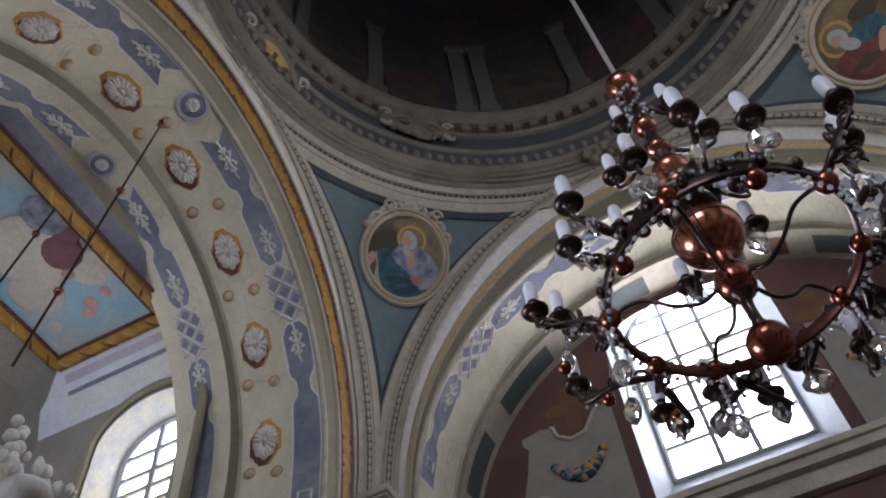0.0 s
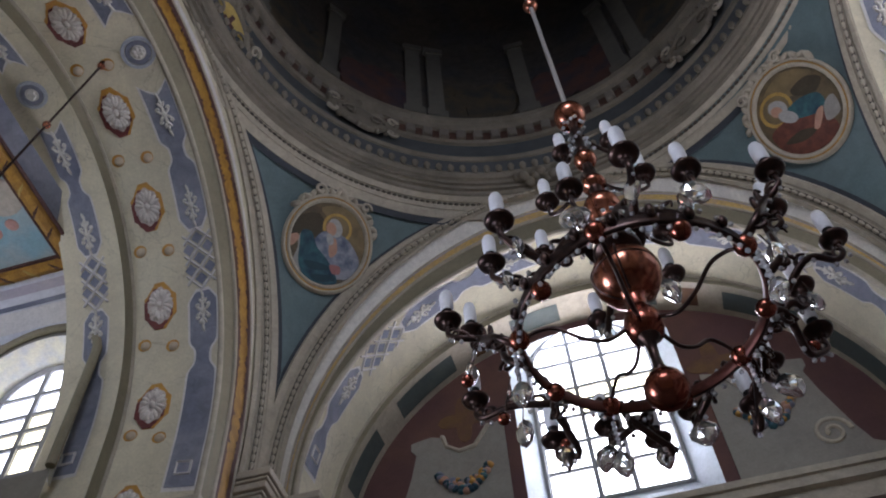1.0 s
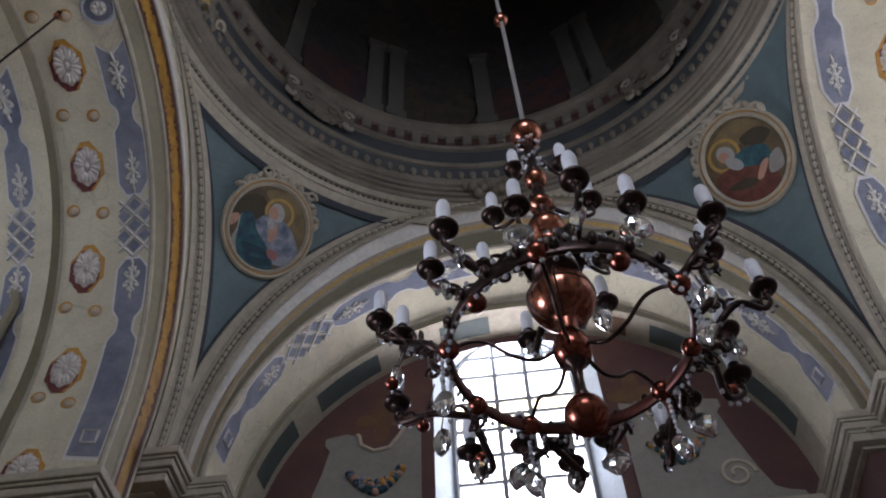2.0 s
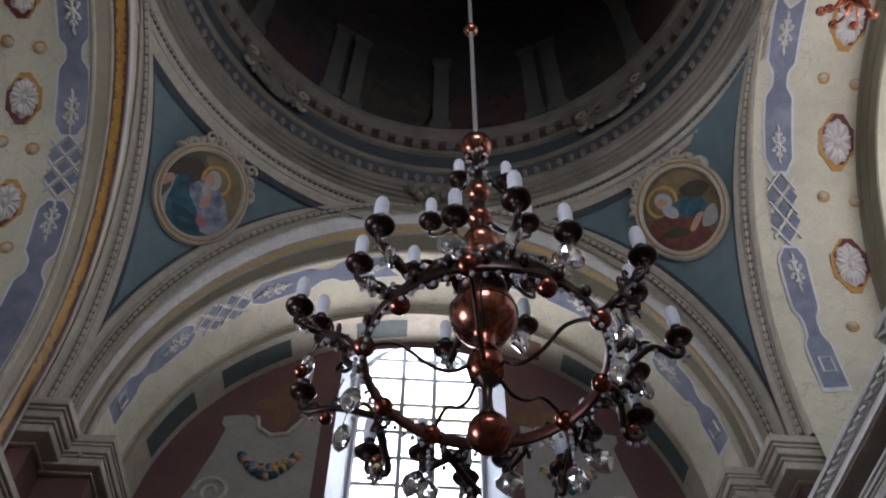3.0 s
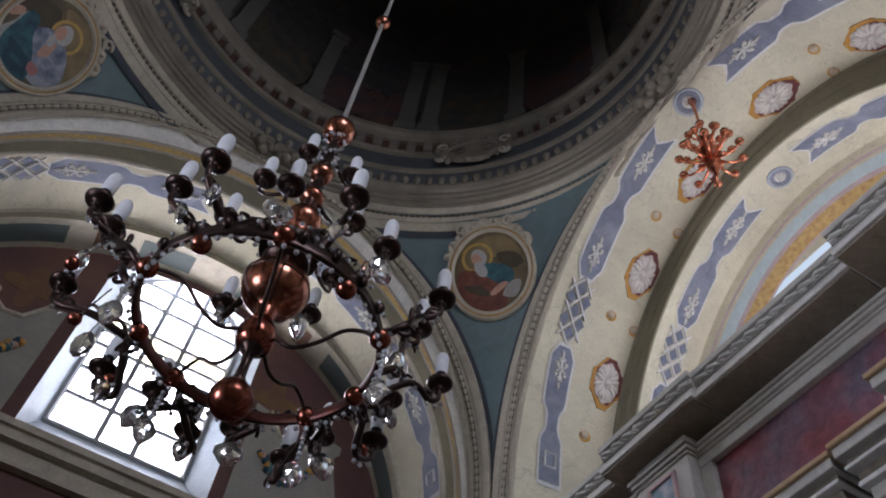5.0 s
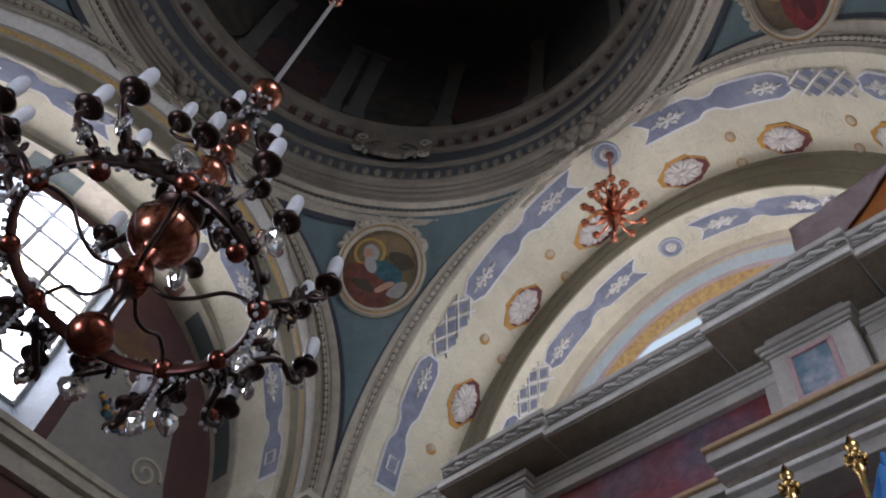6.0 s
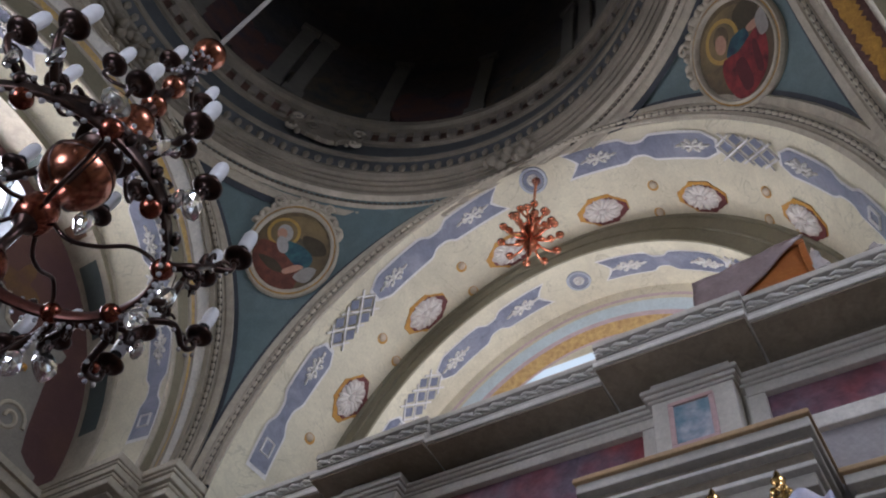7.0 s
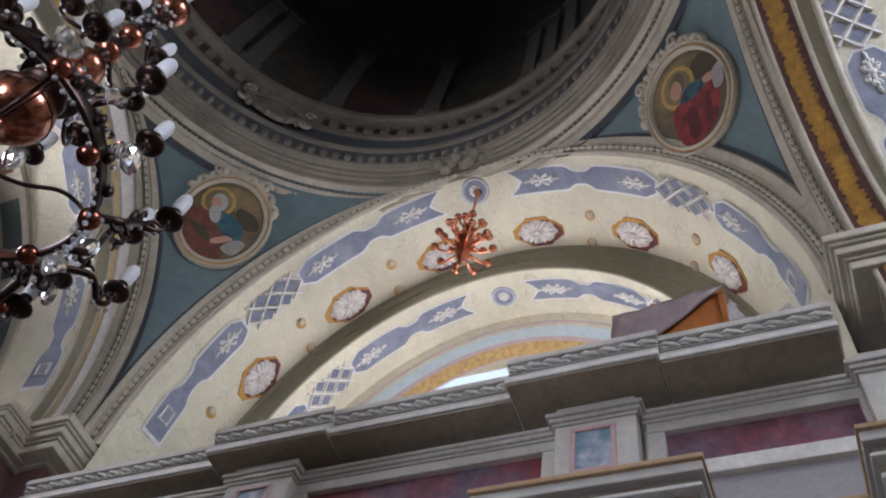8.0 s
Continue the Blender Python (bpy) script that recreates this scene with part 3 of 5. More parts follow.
for az in (92, 0):
    ob = thing("bracket", "carved grey bracket under the ring cornice", "bracket", "", "ring brackets")
    for k in range(9):
        part("carved_leaf", ball((0.03 * math.sin(k * 2.1), -0.2 + 0.05 * k, 0.03 * math.cos(k * 1.7)), 0.05, 8, 5), M_RINGSTONE, ob, smooth=True)
    part("block", box((-0.08, -0.22, 0.0), (0.0, 0.22, 0.09), None, 0.01), M_RINGSTONE, ob)
    ob.matrix_world = Matrix.Rotation(radians(az), 4, "Z") @ Matrix.Translation((2.16, 0, 7.82)) @ Matrix.Rotation(math.pi, 4, "Z")

dome = thing("dome", "dark dome with painted pilasters and a dim wide ceiling", "dome", "structure")
# Drum and shell are near black: the dome's dimness is put into colour.
part("drum", lathe([(2.06, 8.62), (2.06, 10.3)], 96), M_DARK, dome, "painted drum, its brown darkened for shade", True)
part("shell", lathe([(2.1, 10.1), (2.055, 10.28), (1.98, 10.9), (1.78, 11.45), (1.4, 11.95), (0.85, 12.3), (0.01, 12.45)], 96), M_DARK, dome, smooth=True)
for k, az in enumerate((35.5, 62, 90.5, 118, 145.5, 172, 10, -20, 200, 230, 260, 300, 330)):
    m = Matrix.Rotation(radians(az), 4, "Z")
    bm = bmesh.new()
    for d in (-0.11, 0.11) if k % 2 else (0.0,):
        box_into(bm, (2.02, d - 0.075, 8.7), (2.055, d + 0.075, 10.26), m)
        box_into(bm, (2.0, d - 0.1, 10.12), (2.055, d + 0.1, 10.22), m)
        box_into(bm, (2.0, d - 0.1, 8.7), (2.07, d + 0.1, 8.82), m)
    part("pilaster", bm, M_DOMEGREY, dome, "grey painted pilaster")
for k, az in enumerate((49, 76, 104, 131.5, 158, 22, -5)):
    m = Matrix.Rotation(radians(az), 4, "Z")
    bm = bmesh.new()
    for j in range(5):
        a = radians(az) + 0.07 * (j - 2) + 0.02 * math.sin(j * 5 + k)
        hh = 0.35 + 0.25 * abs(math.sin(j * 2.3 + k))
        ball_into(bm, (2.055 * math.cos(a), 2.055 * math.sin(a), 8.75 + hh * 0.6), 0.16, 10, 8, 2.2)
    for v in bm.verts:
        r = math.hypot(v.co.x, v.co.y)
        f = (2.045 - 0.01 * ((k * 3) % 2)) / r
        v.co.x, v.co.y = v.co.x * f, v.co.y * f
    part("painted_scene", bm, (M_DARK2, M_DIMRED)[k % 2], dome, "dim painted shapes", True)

# ---- piers with cornices ----
def cornice(bm, x0, y0, x1, y1, z1, outs):
    """Stacked mouldings round a block; outs: (height, projection) from the top down."""
    z = z1
    for hgt, out in outs:
        box_into(bm, (x0 - out, y0 - out, z - hgt), (x1 + out, y1 + out, z))
        z -= hgt
    bmesh.ops.bevel(bm, geom=bm.edges[:], offset=0.007, segments=2, affect="EDGES", profile=0.5)


OUTS = [(0.055, 0.2), (0.02, 0.182), (0.05, 0.165), (0.022, 0.14), (0.055, 0.125), (0.02, 0.03)]
for sx, sy, nm in ((1, 1, "ne"), (-1, 1, "nw"), (1, -1, "se"), (-1, -1, "sw")):
    pier = thing("pier", "painted stone pier with a stepped cornice", "pier", "structure", "crossing piers")
    inset = {"se": (2.19, 2.43), "nw": (2.37, 2.28), "ne": (2.23, 2.28), "sw": (2.28, 2.28)}[nm]
    X, Y = sorted((sx * inset[0], sx * 3.4)), sorted((sy * inset[1], sy * 3.4))
    part("shaft", box((X[0], Y[0], 0), (X[1], Y[1], 5.0), None, 0.01), M_PLUM, pier, "dark plum painted shaft")
    bm = bmesh.new()
    cornice(bm, X[0], Y[0], X[1], Y[1], SPRING + 0.01, OUTS)
    part("cornice", bm, M_STONE, pier, "grey stepped cornice")
    if sx < 0:
        Y2 = sorted((sy * 1.76, sy * 3.0))
        bm = bmesh.new()
        cornice(bm, -3.38, Y2[0], -2.5, Y2[1], SPRING - 0.55, OUTS)
        part("cornice", bm, M_STONE, pier, "grey stepped cornice")
        part("shaft", box((-3.36, Y2[0] + 0.02, 0), (-2.48, Y2[1], 4.6)), M_STONE, pier)
    if sy > 0:
        X2 = sorted((1.95 if sx > 0 else -2.07, sx * 3.0))
        bm = bmesh.new()
        cornice(bm, X2[0], 2.5, X2[1], 3.3, SPRING - 0.004, [(a, b * 0.6) for a, b in OUTS])
        part("cornice", bm, M_STONE, pier, "grey stepped cornice")
        part("shaft", box((X2[0] + 0.02, 2.52, 0), (X2[1], 3.3, 5.0)), M_PLUM, pier, "dark plum painted shaft")

# ---- north window wall ----
def arched(x0, x1, z0, zs, top, n=20):
    """Outline of an arch-topped opening, from its foot on the left round to the right."""
    c, a = (x0 + x1) / 2, (x1 - x0) / 2
    return [(x0, z0)] + [(c - a * math.cos(math.pi * i / n), zs + (top - zs) * math.sin(math.pi * i / n)) for i in range(n + 1)] + [(x1, z0)]


def holed_wall(inner, lo, hi, y, depth, back=None):
    """A wall with one arched hole that goes through it."""
    bm = bmesh.new()
    for yy, hole in ((y, inner), (y + depth, back or inner)):
        wall_face(bm, hole, lo, hi, yy)
    return bm


def wall_face(bm, inner, lo, hi, yy):
    x0, z0 = lo
    x1, z1 = hi
    k = len(inner)
    outer = []
    for i, (x, z) in enumerate(inner):
        if i == 0:
            outer.append((x0, z))
        elif i == k - 1:
            outer.append((x1, z))
        else:
            t = (i - 1) / (k - 3)
            per = [(x0, inner[1][1]), (x0, z1), (x1, z1), (x1, inner[-2][1])]
            q = t * 3
            a, b = per[min(int(q), 2)], per[min(int(q), 2) + 1]
            f = q - min(int(q), 2)
            outer.append((a[0] + (b[0] - a[0]) * f, a[1] + (b[1] - a[1]) * f))
    grid_into(bm, [[(x, yy, z) for x, z in inner], [(x, yy, z) for x, z in outer]])
    grid_into(bm, [[(x0, yy, z0), (x1, yy, z0)], [(x0, yy, inner[0][1]), (x1, yy, inner[0][1])]])


wall_n = thing("wall_north", "plum painted lunette wall with pale painted scrolls", "wall", "structure")
OPEN_N = arched(-0.72, 0.6, 5.14, 6.75, 7.0)
GLASS_N = arched(-0.585, 0.43, 5.45, 6.72, 7.3)
part("plaster", holed_wall(OPEN_N, (-3.4, 0), (3.4, 7.75), 3.2, 0.28, GLASS_N), M_PLUM, wall_n)
part("reveal", grid([[(x, 3.195, z) for x, z in OPEN_N], [(x, 3.44, z) for x, z in GLASS_N]]), M_REVEAL, wall_n, "pale blue-grey splayed window reveal")
part("sill", grid([[(-0.72, 3.195, 5.14), (0.6, 3.195, 5.14)], [(-0.585, 3.44, 5.45), (0.43, 3.44, 5.45)]]), M_REVEAL, wall_n)
bm = bmesh.new()
for z, o, h in ((5.14, 0.1, 0.05), (5.09, 0.07, 0.05), (5.04, 0.1, 0.04), (5.0, 0.04, 0.12), (4.88, 0.07, 0.03)):
    box_into(bm, (-2.2, 3.2 - o, z - h), (2.2, 3.2, z))
part("string_course", bm, M_STONE, wall_n, "grey moulded string course")


def window(name, outline, y, cols, rows, yellow, label):
    """A leaded window: frame, bars and separate panes in the plane at y."""
    ob = thing(name, label, "window", "structure")
    x0, x1, z0, z1 = outline[0][0], outline[-1][0], outline[0][1], max(z for x, z in outline)
    part("window_frame", tube([(x, y - 0.02, z) for x, z in outline + outline[:1]], 0.028, 6), M_IRON, ob)
    c, a = (x0 + x1) / 2, (x1 - x0) / 2
    zs = outline[1][1]

    def roof(x):
        return zs + (z1 - zs) * math.sqrt(max(0.0, 1 - ((x - c) / a) ** 2))

    xs = [x0 + (x1 - x0) * f for f in cols]
    zr = [z0 + (z1 - z0) * f for f in rows]
    for x in xs[1:-1]:
        part("bar", box((x - 0.019, y - 0.03, z0), (x + 0.019, y, roof(x))), M_IRON, ob)
    for z in zr[1:-1]:
        f = 1 if z <= zs else math.sqrt(max(0, 1 - ((z - zs) / (z1 - zs)) ** 2))
        part("bar", box((c - a * f, y - 0.026, z - 0.015), (c + a * f, y - 0.004, z + 0.015)), M_IRON, ob)
    for i in range(len(xs) - 1):
        for j in range(len(zr) - 1):
            k = 6
            top = [(xs[i] + (xs[i + 1] - xs[i]) * q / k) for q in range(k + 1)]
            up = [(x, y - 0.01, min(zr[j + 1], roof(x))) for x in top]
            if max(p[2] for p in up) <= zr[j] + 0.01:
                continue
            lo = [(x, y - 0.01, min(zr[j], u[2])) for x, u in zip(top, up)]
            bm = grid([lo, up])
            pane = part("pane", bm, M_PANE_Y if (i, j) in yellow else M_PANE, ob)
            pane.visible_shadow = False
    return ob


window("window_1", GLASS_N, 3.45, (0, 0.36, 0.62, 1), (0, 0.16, 0.3, 0.44, 0.52, 0.6, 0.76, 0.88, 1), {(0, 4), (1, 4), (2, 4), (1, 3)}, "arch-topped iron window with bright clear panes")
tagged(part("backdrop", grid([[(-3.4, 5.2, 3.0), (3.4, 5.2, 3.0)], [(-3.4, 5.2, 11), (3.4, 5.2, 11)]], flip=True), M_DAY), "bright white daylight outside the windows", "sky", "", "structure")


def painted(outline, y, mat, name, parent, label="", thick=0.012):
    """A thin raised painted shape on the wall that faces south."""
    bm = bmesh.new()
    f = bm.faces.new([bm.verts.new((x, y, z)) for x, z in outline])
    r = bmesh.ops.extrude_face_region(bm, geom=[f])
    for v in r["geom"]:
        if isinstance(v, bmesh.types.BMVert):
            v.co.y -= thick
    bmesh.ops.recalc_face_normals(bm, faces=bm.faces[:])
    return part(name, bm, mat, parent, label)


for sx, cx in ((-1, -1.2), (1, 1.08)):
    X = lambda d: cx + sx * d
    pts = [(X(-0.38), 5.15), (X(0.72), 5.15), (X(0.7), 5.24), (X(0.6), 5.26), (X(0.52), 5.3), (X(0.46), 5.45), (X(0.36), 5.8), (X(0.32), 6.0), (X(0.36), 6.05), (X(0.36), 6.12), (X(0.2), 6.15), (X(0.12), 6.12), (X(0.08), 6.02), (X(-0.02), 5.95), (X(-0.14), 5.97), (X(-0.2), 6.06), (X(-0.26), 6.15), (X(-0.38), 6.18)]
    painted(pts, 3.198, M_SCROLL, "painted_scroll", wall_n, "pale grey painted scroll gable")
    part("scroll_line", tube([(X(0.12 - 0.02 * math.sin(k)), 3.18, 6.12 - k * 0.001) for k in range(3)] + [(X(x), 3.18, z) for x, z in ((0.08, 6.02), (-0.02, 5.95), (-0.14, 5.97), (-0.2, 6.06), (-0.26, 6.15))], 0.018, 6), M_STONE, wall_n)
    sp = [(X(0.3 + 0.13 * (1 - k / 40) * math.cos(k * 0.3)), 3.18, 5.42 + 0.13 * (1 - k / 40) * math.sin(k * 0.3)) for k in range(34)]
    part("volute", tube(sp, 0.016, 6), M_STONE, wall_n, "grey painted volute")
    gar = thing("garland", "painted garland of red, blue and yellow flowers", "garland", "", "wall garlands")
    rnd = random.Random(5 + sx)
    for k in range(90):
        t = k / 89
        gx, gz = X(0.16 - 0.4 * t), 5.76 - 0.15 * math.sin(math.pi * t) + rnd.uniform(-0.05, 0.05) * (0.4 + 0.6 * math.sin(math.pi * t))
        bm = bmesh.new()
        ball_into(bm, (gx, 3.17, gz), rnd.uniform(0.018, 0.036), 7, 5, 0.8)
        part("flower", bm, rnd.choice((M_GREEN, M_GREEN, M_BLUE, M_OCHRE, M_SKIN)), gar, smooth=True)
for cx in (-1.13, 0.83):
    ray = [(cx + 0.15 * (1 + 0.4 * math.cos(4 * a)) * math.cos(a), 6.27 + 0.17 * (1 + 0.4 * math.cos(4 * a)) * math.sin(a)) for a in (2 * math.pi * k / 32 for k in range(32))]
    painted(ray, 3.198, M_OCHREDIM, "painted_star", wall_n, "dim ochre painted blot", 0.003)
# ---- painted and stuccoed ornament of the arches ----
def flat(bm, f, pts, h):
    bm.faces.new([bm.verts.new(f(x, y, h)) for x, y in pts])


def plate(bm, f, pts, h):
    """A thin raised plate with its edge."""
    grid_into(bm, [[f(x, y, 0.0) for x, y in pts], [f(x, y, h) for x, y in pts]], True)
    flat(bm, f, pts, h)


def star(rx, ry, n, amp, waves, turn=0.0):
    out = []
    for k in range(n):
        a = 2 * math.pi * k / n
        q = 1 + amp * math.cos(waves * a + turn)
        out.append((rx * q * math.cos(a), ry * q * math.sin(a)))
    return out


def dome_blob(bm, f, cx, cy, rx, ry, h, turn=0.0, n=8):
    c, s = math.cos(turn), math.sin(turn)
    rows = []
    for q, z in ((1.0, 0.0), (0.85, 0.6), (0.45, 0.95)):
        rows.append([f(cx + q * (rx * math.cos(a) * c - ry * math.sin(a) * s), cy + q * (rx * math.cos(a) * s + ry * math.sin(a) * c), h[0] + (h[1] - h[0]) * z) for a in (2 * math.pi * k / n for k in range(n))])
    vs = grid_into(bm, rows, True)
    bm.faces.new(vs[-1])


def rosette(sof, th, s, size, parent):
    f = sof.wrap(th, s)
    rx, ry = size
    ob = thing("rosette", "white stucco rosette on an ochre and red painted field", "rosette", "", "rosettes of " + parent.name.replace("_", " "))

    def shield(q, bite):
        """A long eight-cornered field with hollowed corners."""
        half = [(1.0, 0.3), (0.86, 0.42), (0.8, 0.66), (0.52, 0.78), (0.4, 1.0)]
        ring = half + [(-x, y) for x, y in half[::-1]]
        ring += [(-x, -y) for x, y in ring]
        return [(rx * q * x * (1 - bite * (k % 5 == 2)), ry * q * y * (1 - bite * (k % 5 == 2))) for k, (x, y) in enumerate(ring)]
    bm = bmesh.new()
    plate(bm, f, shield(1.08, 0.1), 0.006)
    part("field", bm, M_OCHRE, ob, "ochre painted field with hollowed corners")
    # Dark red plate shifted to one side: the flower's shadow as colour.
    bm = bmesh.new()
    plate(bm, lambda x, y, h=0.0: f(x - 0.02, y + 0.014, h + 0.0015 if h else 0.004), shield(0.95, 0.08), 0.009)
    part("shadow_line", bm, M_RED, ob, "dark red painted shadow outline")
    bm = bmesh.new()
    plate(bm, lambda x, y, h=0.0: f(x, y, h + 0.003), star(rx * 0.83, ry * 0.83, 40, 0.06, 8, 0.6), 0.013)
    part("bed", bm, M_ROSEBED, ob)
    for k in range(8):
        a = 2 * math.pi * (k + 0.5) / 8
        turn = math.atan2(ry * math.sin(a), rx * math.cos(a))
        bm = bmesh.new()
        for e in (-0.16, 0.16):
            dome_blob(bm, f, rx * 0.52 * math.cos(a + e), ry * 0.52 * math.sin(a + e), rx * 0.25, ry * 0.16, (0.012, 0.034 + 0.008 * (k % 2)), turn + e)
        part("petal", bm, M_PETAL, ob, smooth=True)
    bm = bmesh.new()
    dome_blob(bm, f, 0, 0, rx * 0.17, ry * 0.2, (0.012, 0.05))
    part("bud", bm, M_PETAL, ob, smooth=True)


def button(sof, th, s, parent):
    f = sof.wrap(th, s)
    ob = thing("stucco_button", "small round stucco button with an ochre edge", "button", "", "buttons of " + parent.name.replace("_", " "))
    bm = bmesh.new()
    plate(bm, lambda x, y, h=0.0: f(x + 0.006, y + 0.006, h), star(0.044, 0.044, 16, 0, 1), 0.004)
    part("edge", bm, M_OCHRE, ob, "ochre painted edge")
    bm = bmesh.new()
    dome_blob(bm, f, 0, 0, 0.034, 0.034, (0.003, 0.022), n=12)
    part("knob", bm, M_BUTTON, ob, smooth=True)


def roundel(sof, th, s, r, parent):
    f = sof.wrap(th, s)
    ob = thing("roundel", "blue ringed roundel with a white flower", "roundel", "", "roundels")
    for r0, r1, h, mt, nm in ((1.0, 0.78, 0.014, M_BLUEGREY, "outer_ring"), (0.76, 0.45, 0.008, M_BLUE, "ring"), (0.43, 0.01, 0.012, M_WHITE, "disc")):
        bm = bmesh.new()
        grid_into(bm, [[f(r * q * math.cos(a), r * q * math.sin(a), hh) for a in (2 * math.pi * k / 28 for k in range(28))] for q, hh in ((r0, 0.001), (r0 * 0.97, h), (r1 * 1.03, h), (r1, 0.001))], True)
        part(nm, bm, mt, ob, smooth=False)
    bm = bmesh.new()
    for k in range(6):
        a = 2 * math.pi * k / 6
        dome_blob(bm, f, r * 0.24 * math.cos(a), r * 0.24 * math.sin(a), r * 0.14, r * 0.12, (0.01, 0.03))
    part("flower", bm, M_WHITE, ob, smooth=True)


def arabesque(bm, f, size):
    """A slim stucco spray: a knot, pairs of leaves and pointed tips along a stem."""
    def leaf(x, y, a, b, turn, top=0.026):
        dome_blob(bm, f, x * size, y * size, a * size, b * size, (0.004, top), turn, 7)
    tube_into(bm, [f(x * size, 0.03 * size * math.sin(5 * x), 0.012) for x in (-1, -0.5, 0, 0.5, 1)], [0.006, 0.011, 0.014, 0.011, 0.006], 5)
    leaf(0, 0, 0.2, 0.17, 0, 0.036)
    for sx in (-1, 1):
        for sy in (-1, 1):
            leaf(sx * 0.16, sy * 0.2, 0.19, 0.09, sx * sy * 0.8)
            leaf(sx * 0.55, sy * 0.11, 0.19, 0.085, sx * sy * 0.45)
            tube_into(bm, [f(size * sx * (0.3 + 0.12 * math.sin(0.6 * k) * (1 - k / 14)), size * sy * (0.2 + 0.11 * (1 - math.cos(0.6 * k)) * (1 - k / 14)), 0.012) for k in range(8)], [0.011 - 0.0008 * k for k in range(8)], 5)
        leaf(sx * 0.68, 0, 0.15, 0.1, 0, 0.03)
        leaf(sx * 0.98, 0.03 * sx, 0.23, 0.07, 0.15)


def border(sof, s_mid, half, parent, crown=90.0, reach=82.0):
    """Two grey-blue panels on each side of the crown with pinched waists, a lattice between them, stucco sprays and a square at the foot."""
    for sg in (-1, 1):
        def width(d, first):
            waist = 24.5 if first else 71.0
            w = 1.03 - 0.48 * math.exp(-((d - waist) / 2.6) ** 4) - 0.06 * math.exp(-((d - waist) / 6.0) ** 2)
            if first and d > 39.5:
                w *= 1 - 0.5 * (d - 39.5) / 2.5
            if not first and d < 58.5:
                w *= 1 - 0.5 * (58.5 - d) / 2.0
            return w
        for d0, d1, first in ((8.6, 42.0, True), (56.5, reach, False)):
            for grow, lift, mt, nm in ((1.0, 0.004, M_PALEBLUE, "rim"), (0.0, 0.008, M_BLUE, "panel")):
                rows = []
                for e in (-1, -0.5, 0.0, 0.5, 1):
                    row = []
                    for k in range(61):
                        a, b = d0 - 0.75 * grow, d1 + 0.75 * grow
                        if first:
                            a += 2.4 * (1 - abs(e)) - (0.5 if abs(e) == 1 else 0)
                        d = a + (b - a) * k / 60
                        row.append(sof.at(crown + sg * d, s_mid + e * (half * width(d, first) + 0.026 * grow), lift))
                    rows.append(row)
                part("border_" + nm, grid(rows, flip=(sg > 0)), mt, parent, "grey-blue painted border panel" if nm == "panel" else "pale painted rim")
        for d in (15.5, 37, 61):
            bm = bmesh.new()
            arabesque(bm, sof.wrap(crown + sg * d, s_mid), 0.135)
            part("stucco_leaf", bm, M_WHITE, parent, "white stucco leaf ornament", True)
        f0 = lambda d, e, h: sof.at(crown + sg * d, s_mid + e * half, h)
        bm = bmesh.new()
        for i in range(3):
            for j in range(3):
                if abs(i - j) < 2:
                    d, e = 42.1 + (i + j + 1) * 2.3, (i - j) * 0.75
                    bm.faces.new([bm.verts.new(f0(d + x, e + y, 0.007)) for x, y in ((-1.45, 0), (0, -0.47), (1.45, 0), (0, 0.47))])
        part("lattice_ground", bm, M_BLUE, parent, "grey-blue painted diamonds")
        bm = bmesh.new()
        for k in range(4):
            for e in (-1, 1):
                lo, hi = (0.0 if k == 0 else -1.1), (0.0 if k == 3 else 1.1)
                tube_into(bm, [f0(42.1 + 4.6 * k + 2.3 / 0.75 * q, e * q, 0.011) for q in (lo, (lo + hi) / 2, hi)], 0.0095, 4)
        part("lattice", bm, M_PALEBLUE, parent, "pale painted lattice")
        bm = bmesh.new()
        q = [(-1, -1), (1, -1), (1, 1), (-1, 1), (-1, -1)]
        tube_into(bm, [f0(reach - 4 + 1.3 * a, 0.5 * b, 0.012) for a, b in q], 0.01, 4)
        part("square", bm, M_PALEBLUE, parent, "pale painted square")


sof_e, sof_e2 = Soffit("east", EAST_LINE, E_ST[1]), Soffit("east", E_ST[2], E_ST[3])
sof_w, sof_w2 = Soffit("west", W_ST[3], W_ST[4]), Soffit("west", W_ST[5], W_ST[6])
sof_n = Soffit("north", N_ST[3], N_ST[4])
border(sof_e, 0.21, 0.125, arch_e)
border(sof_e2, 0.45, 0.2, arch_e)
border(sof_w, 0.2, 0.15, arch_w, reach=100)
border(sof_w2, 0.48, 0.19, arch_w, reach=98)
border(sof_n, 0.24, 0.17, arch_n)
border(Soffit("south", S_ST[3], S_ST[4]), 0.24, 0.17, arch_s)
sof_n2 = Soffit("north", N_ST[5], N_ST[6])
for th0, th1, mt in ((14, 30, M_GREENSLATE), (38, 56, M_GREENSLATE), (62, 66, M_OCHREDIM), (72, 84, M_GREENSLATE), (96, 108, M_GREENSLATE), (114, 118, M_OCHREDIM), (124, 142, M_GREENSLATE), (150, 166, M_GREENSLATE)):
    part("painted_panel", grid([[sof_n2.at(th0 + (th1 - th0) * k / 12, e, 0.004) for k in range(13)] for e in (0.2, 0.8)]), mt, arch_n, "dark green painted panel")
roundel(sof_e, 90, 0.2, 0.115, arch_e)
roundel(sof_e2, 89, 0.48, 0.1, arch_e)
roundel(sof_w, 89.7, 0.19, 0.115, arch_w)
roundel(sof_w2, 90.5, 0.48, 0.1, arch_w)
for k in range(8):
    rosette(sof_e, 173.6 - 23.8 * k, 0.78, (0.2, 0.115), arch_e)
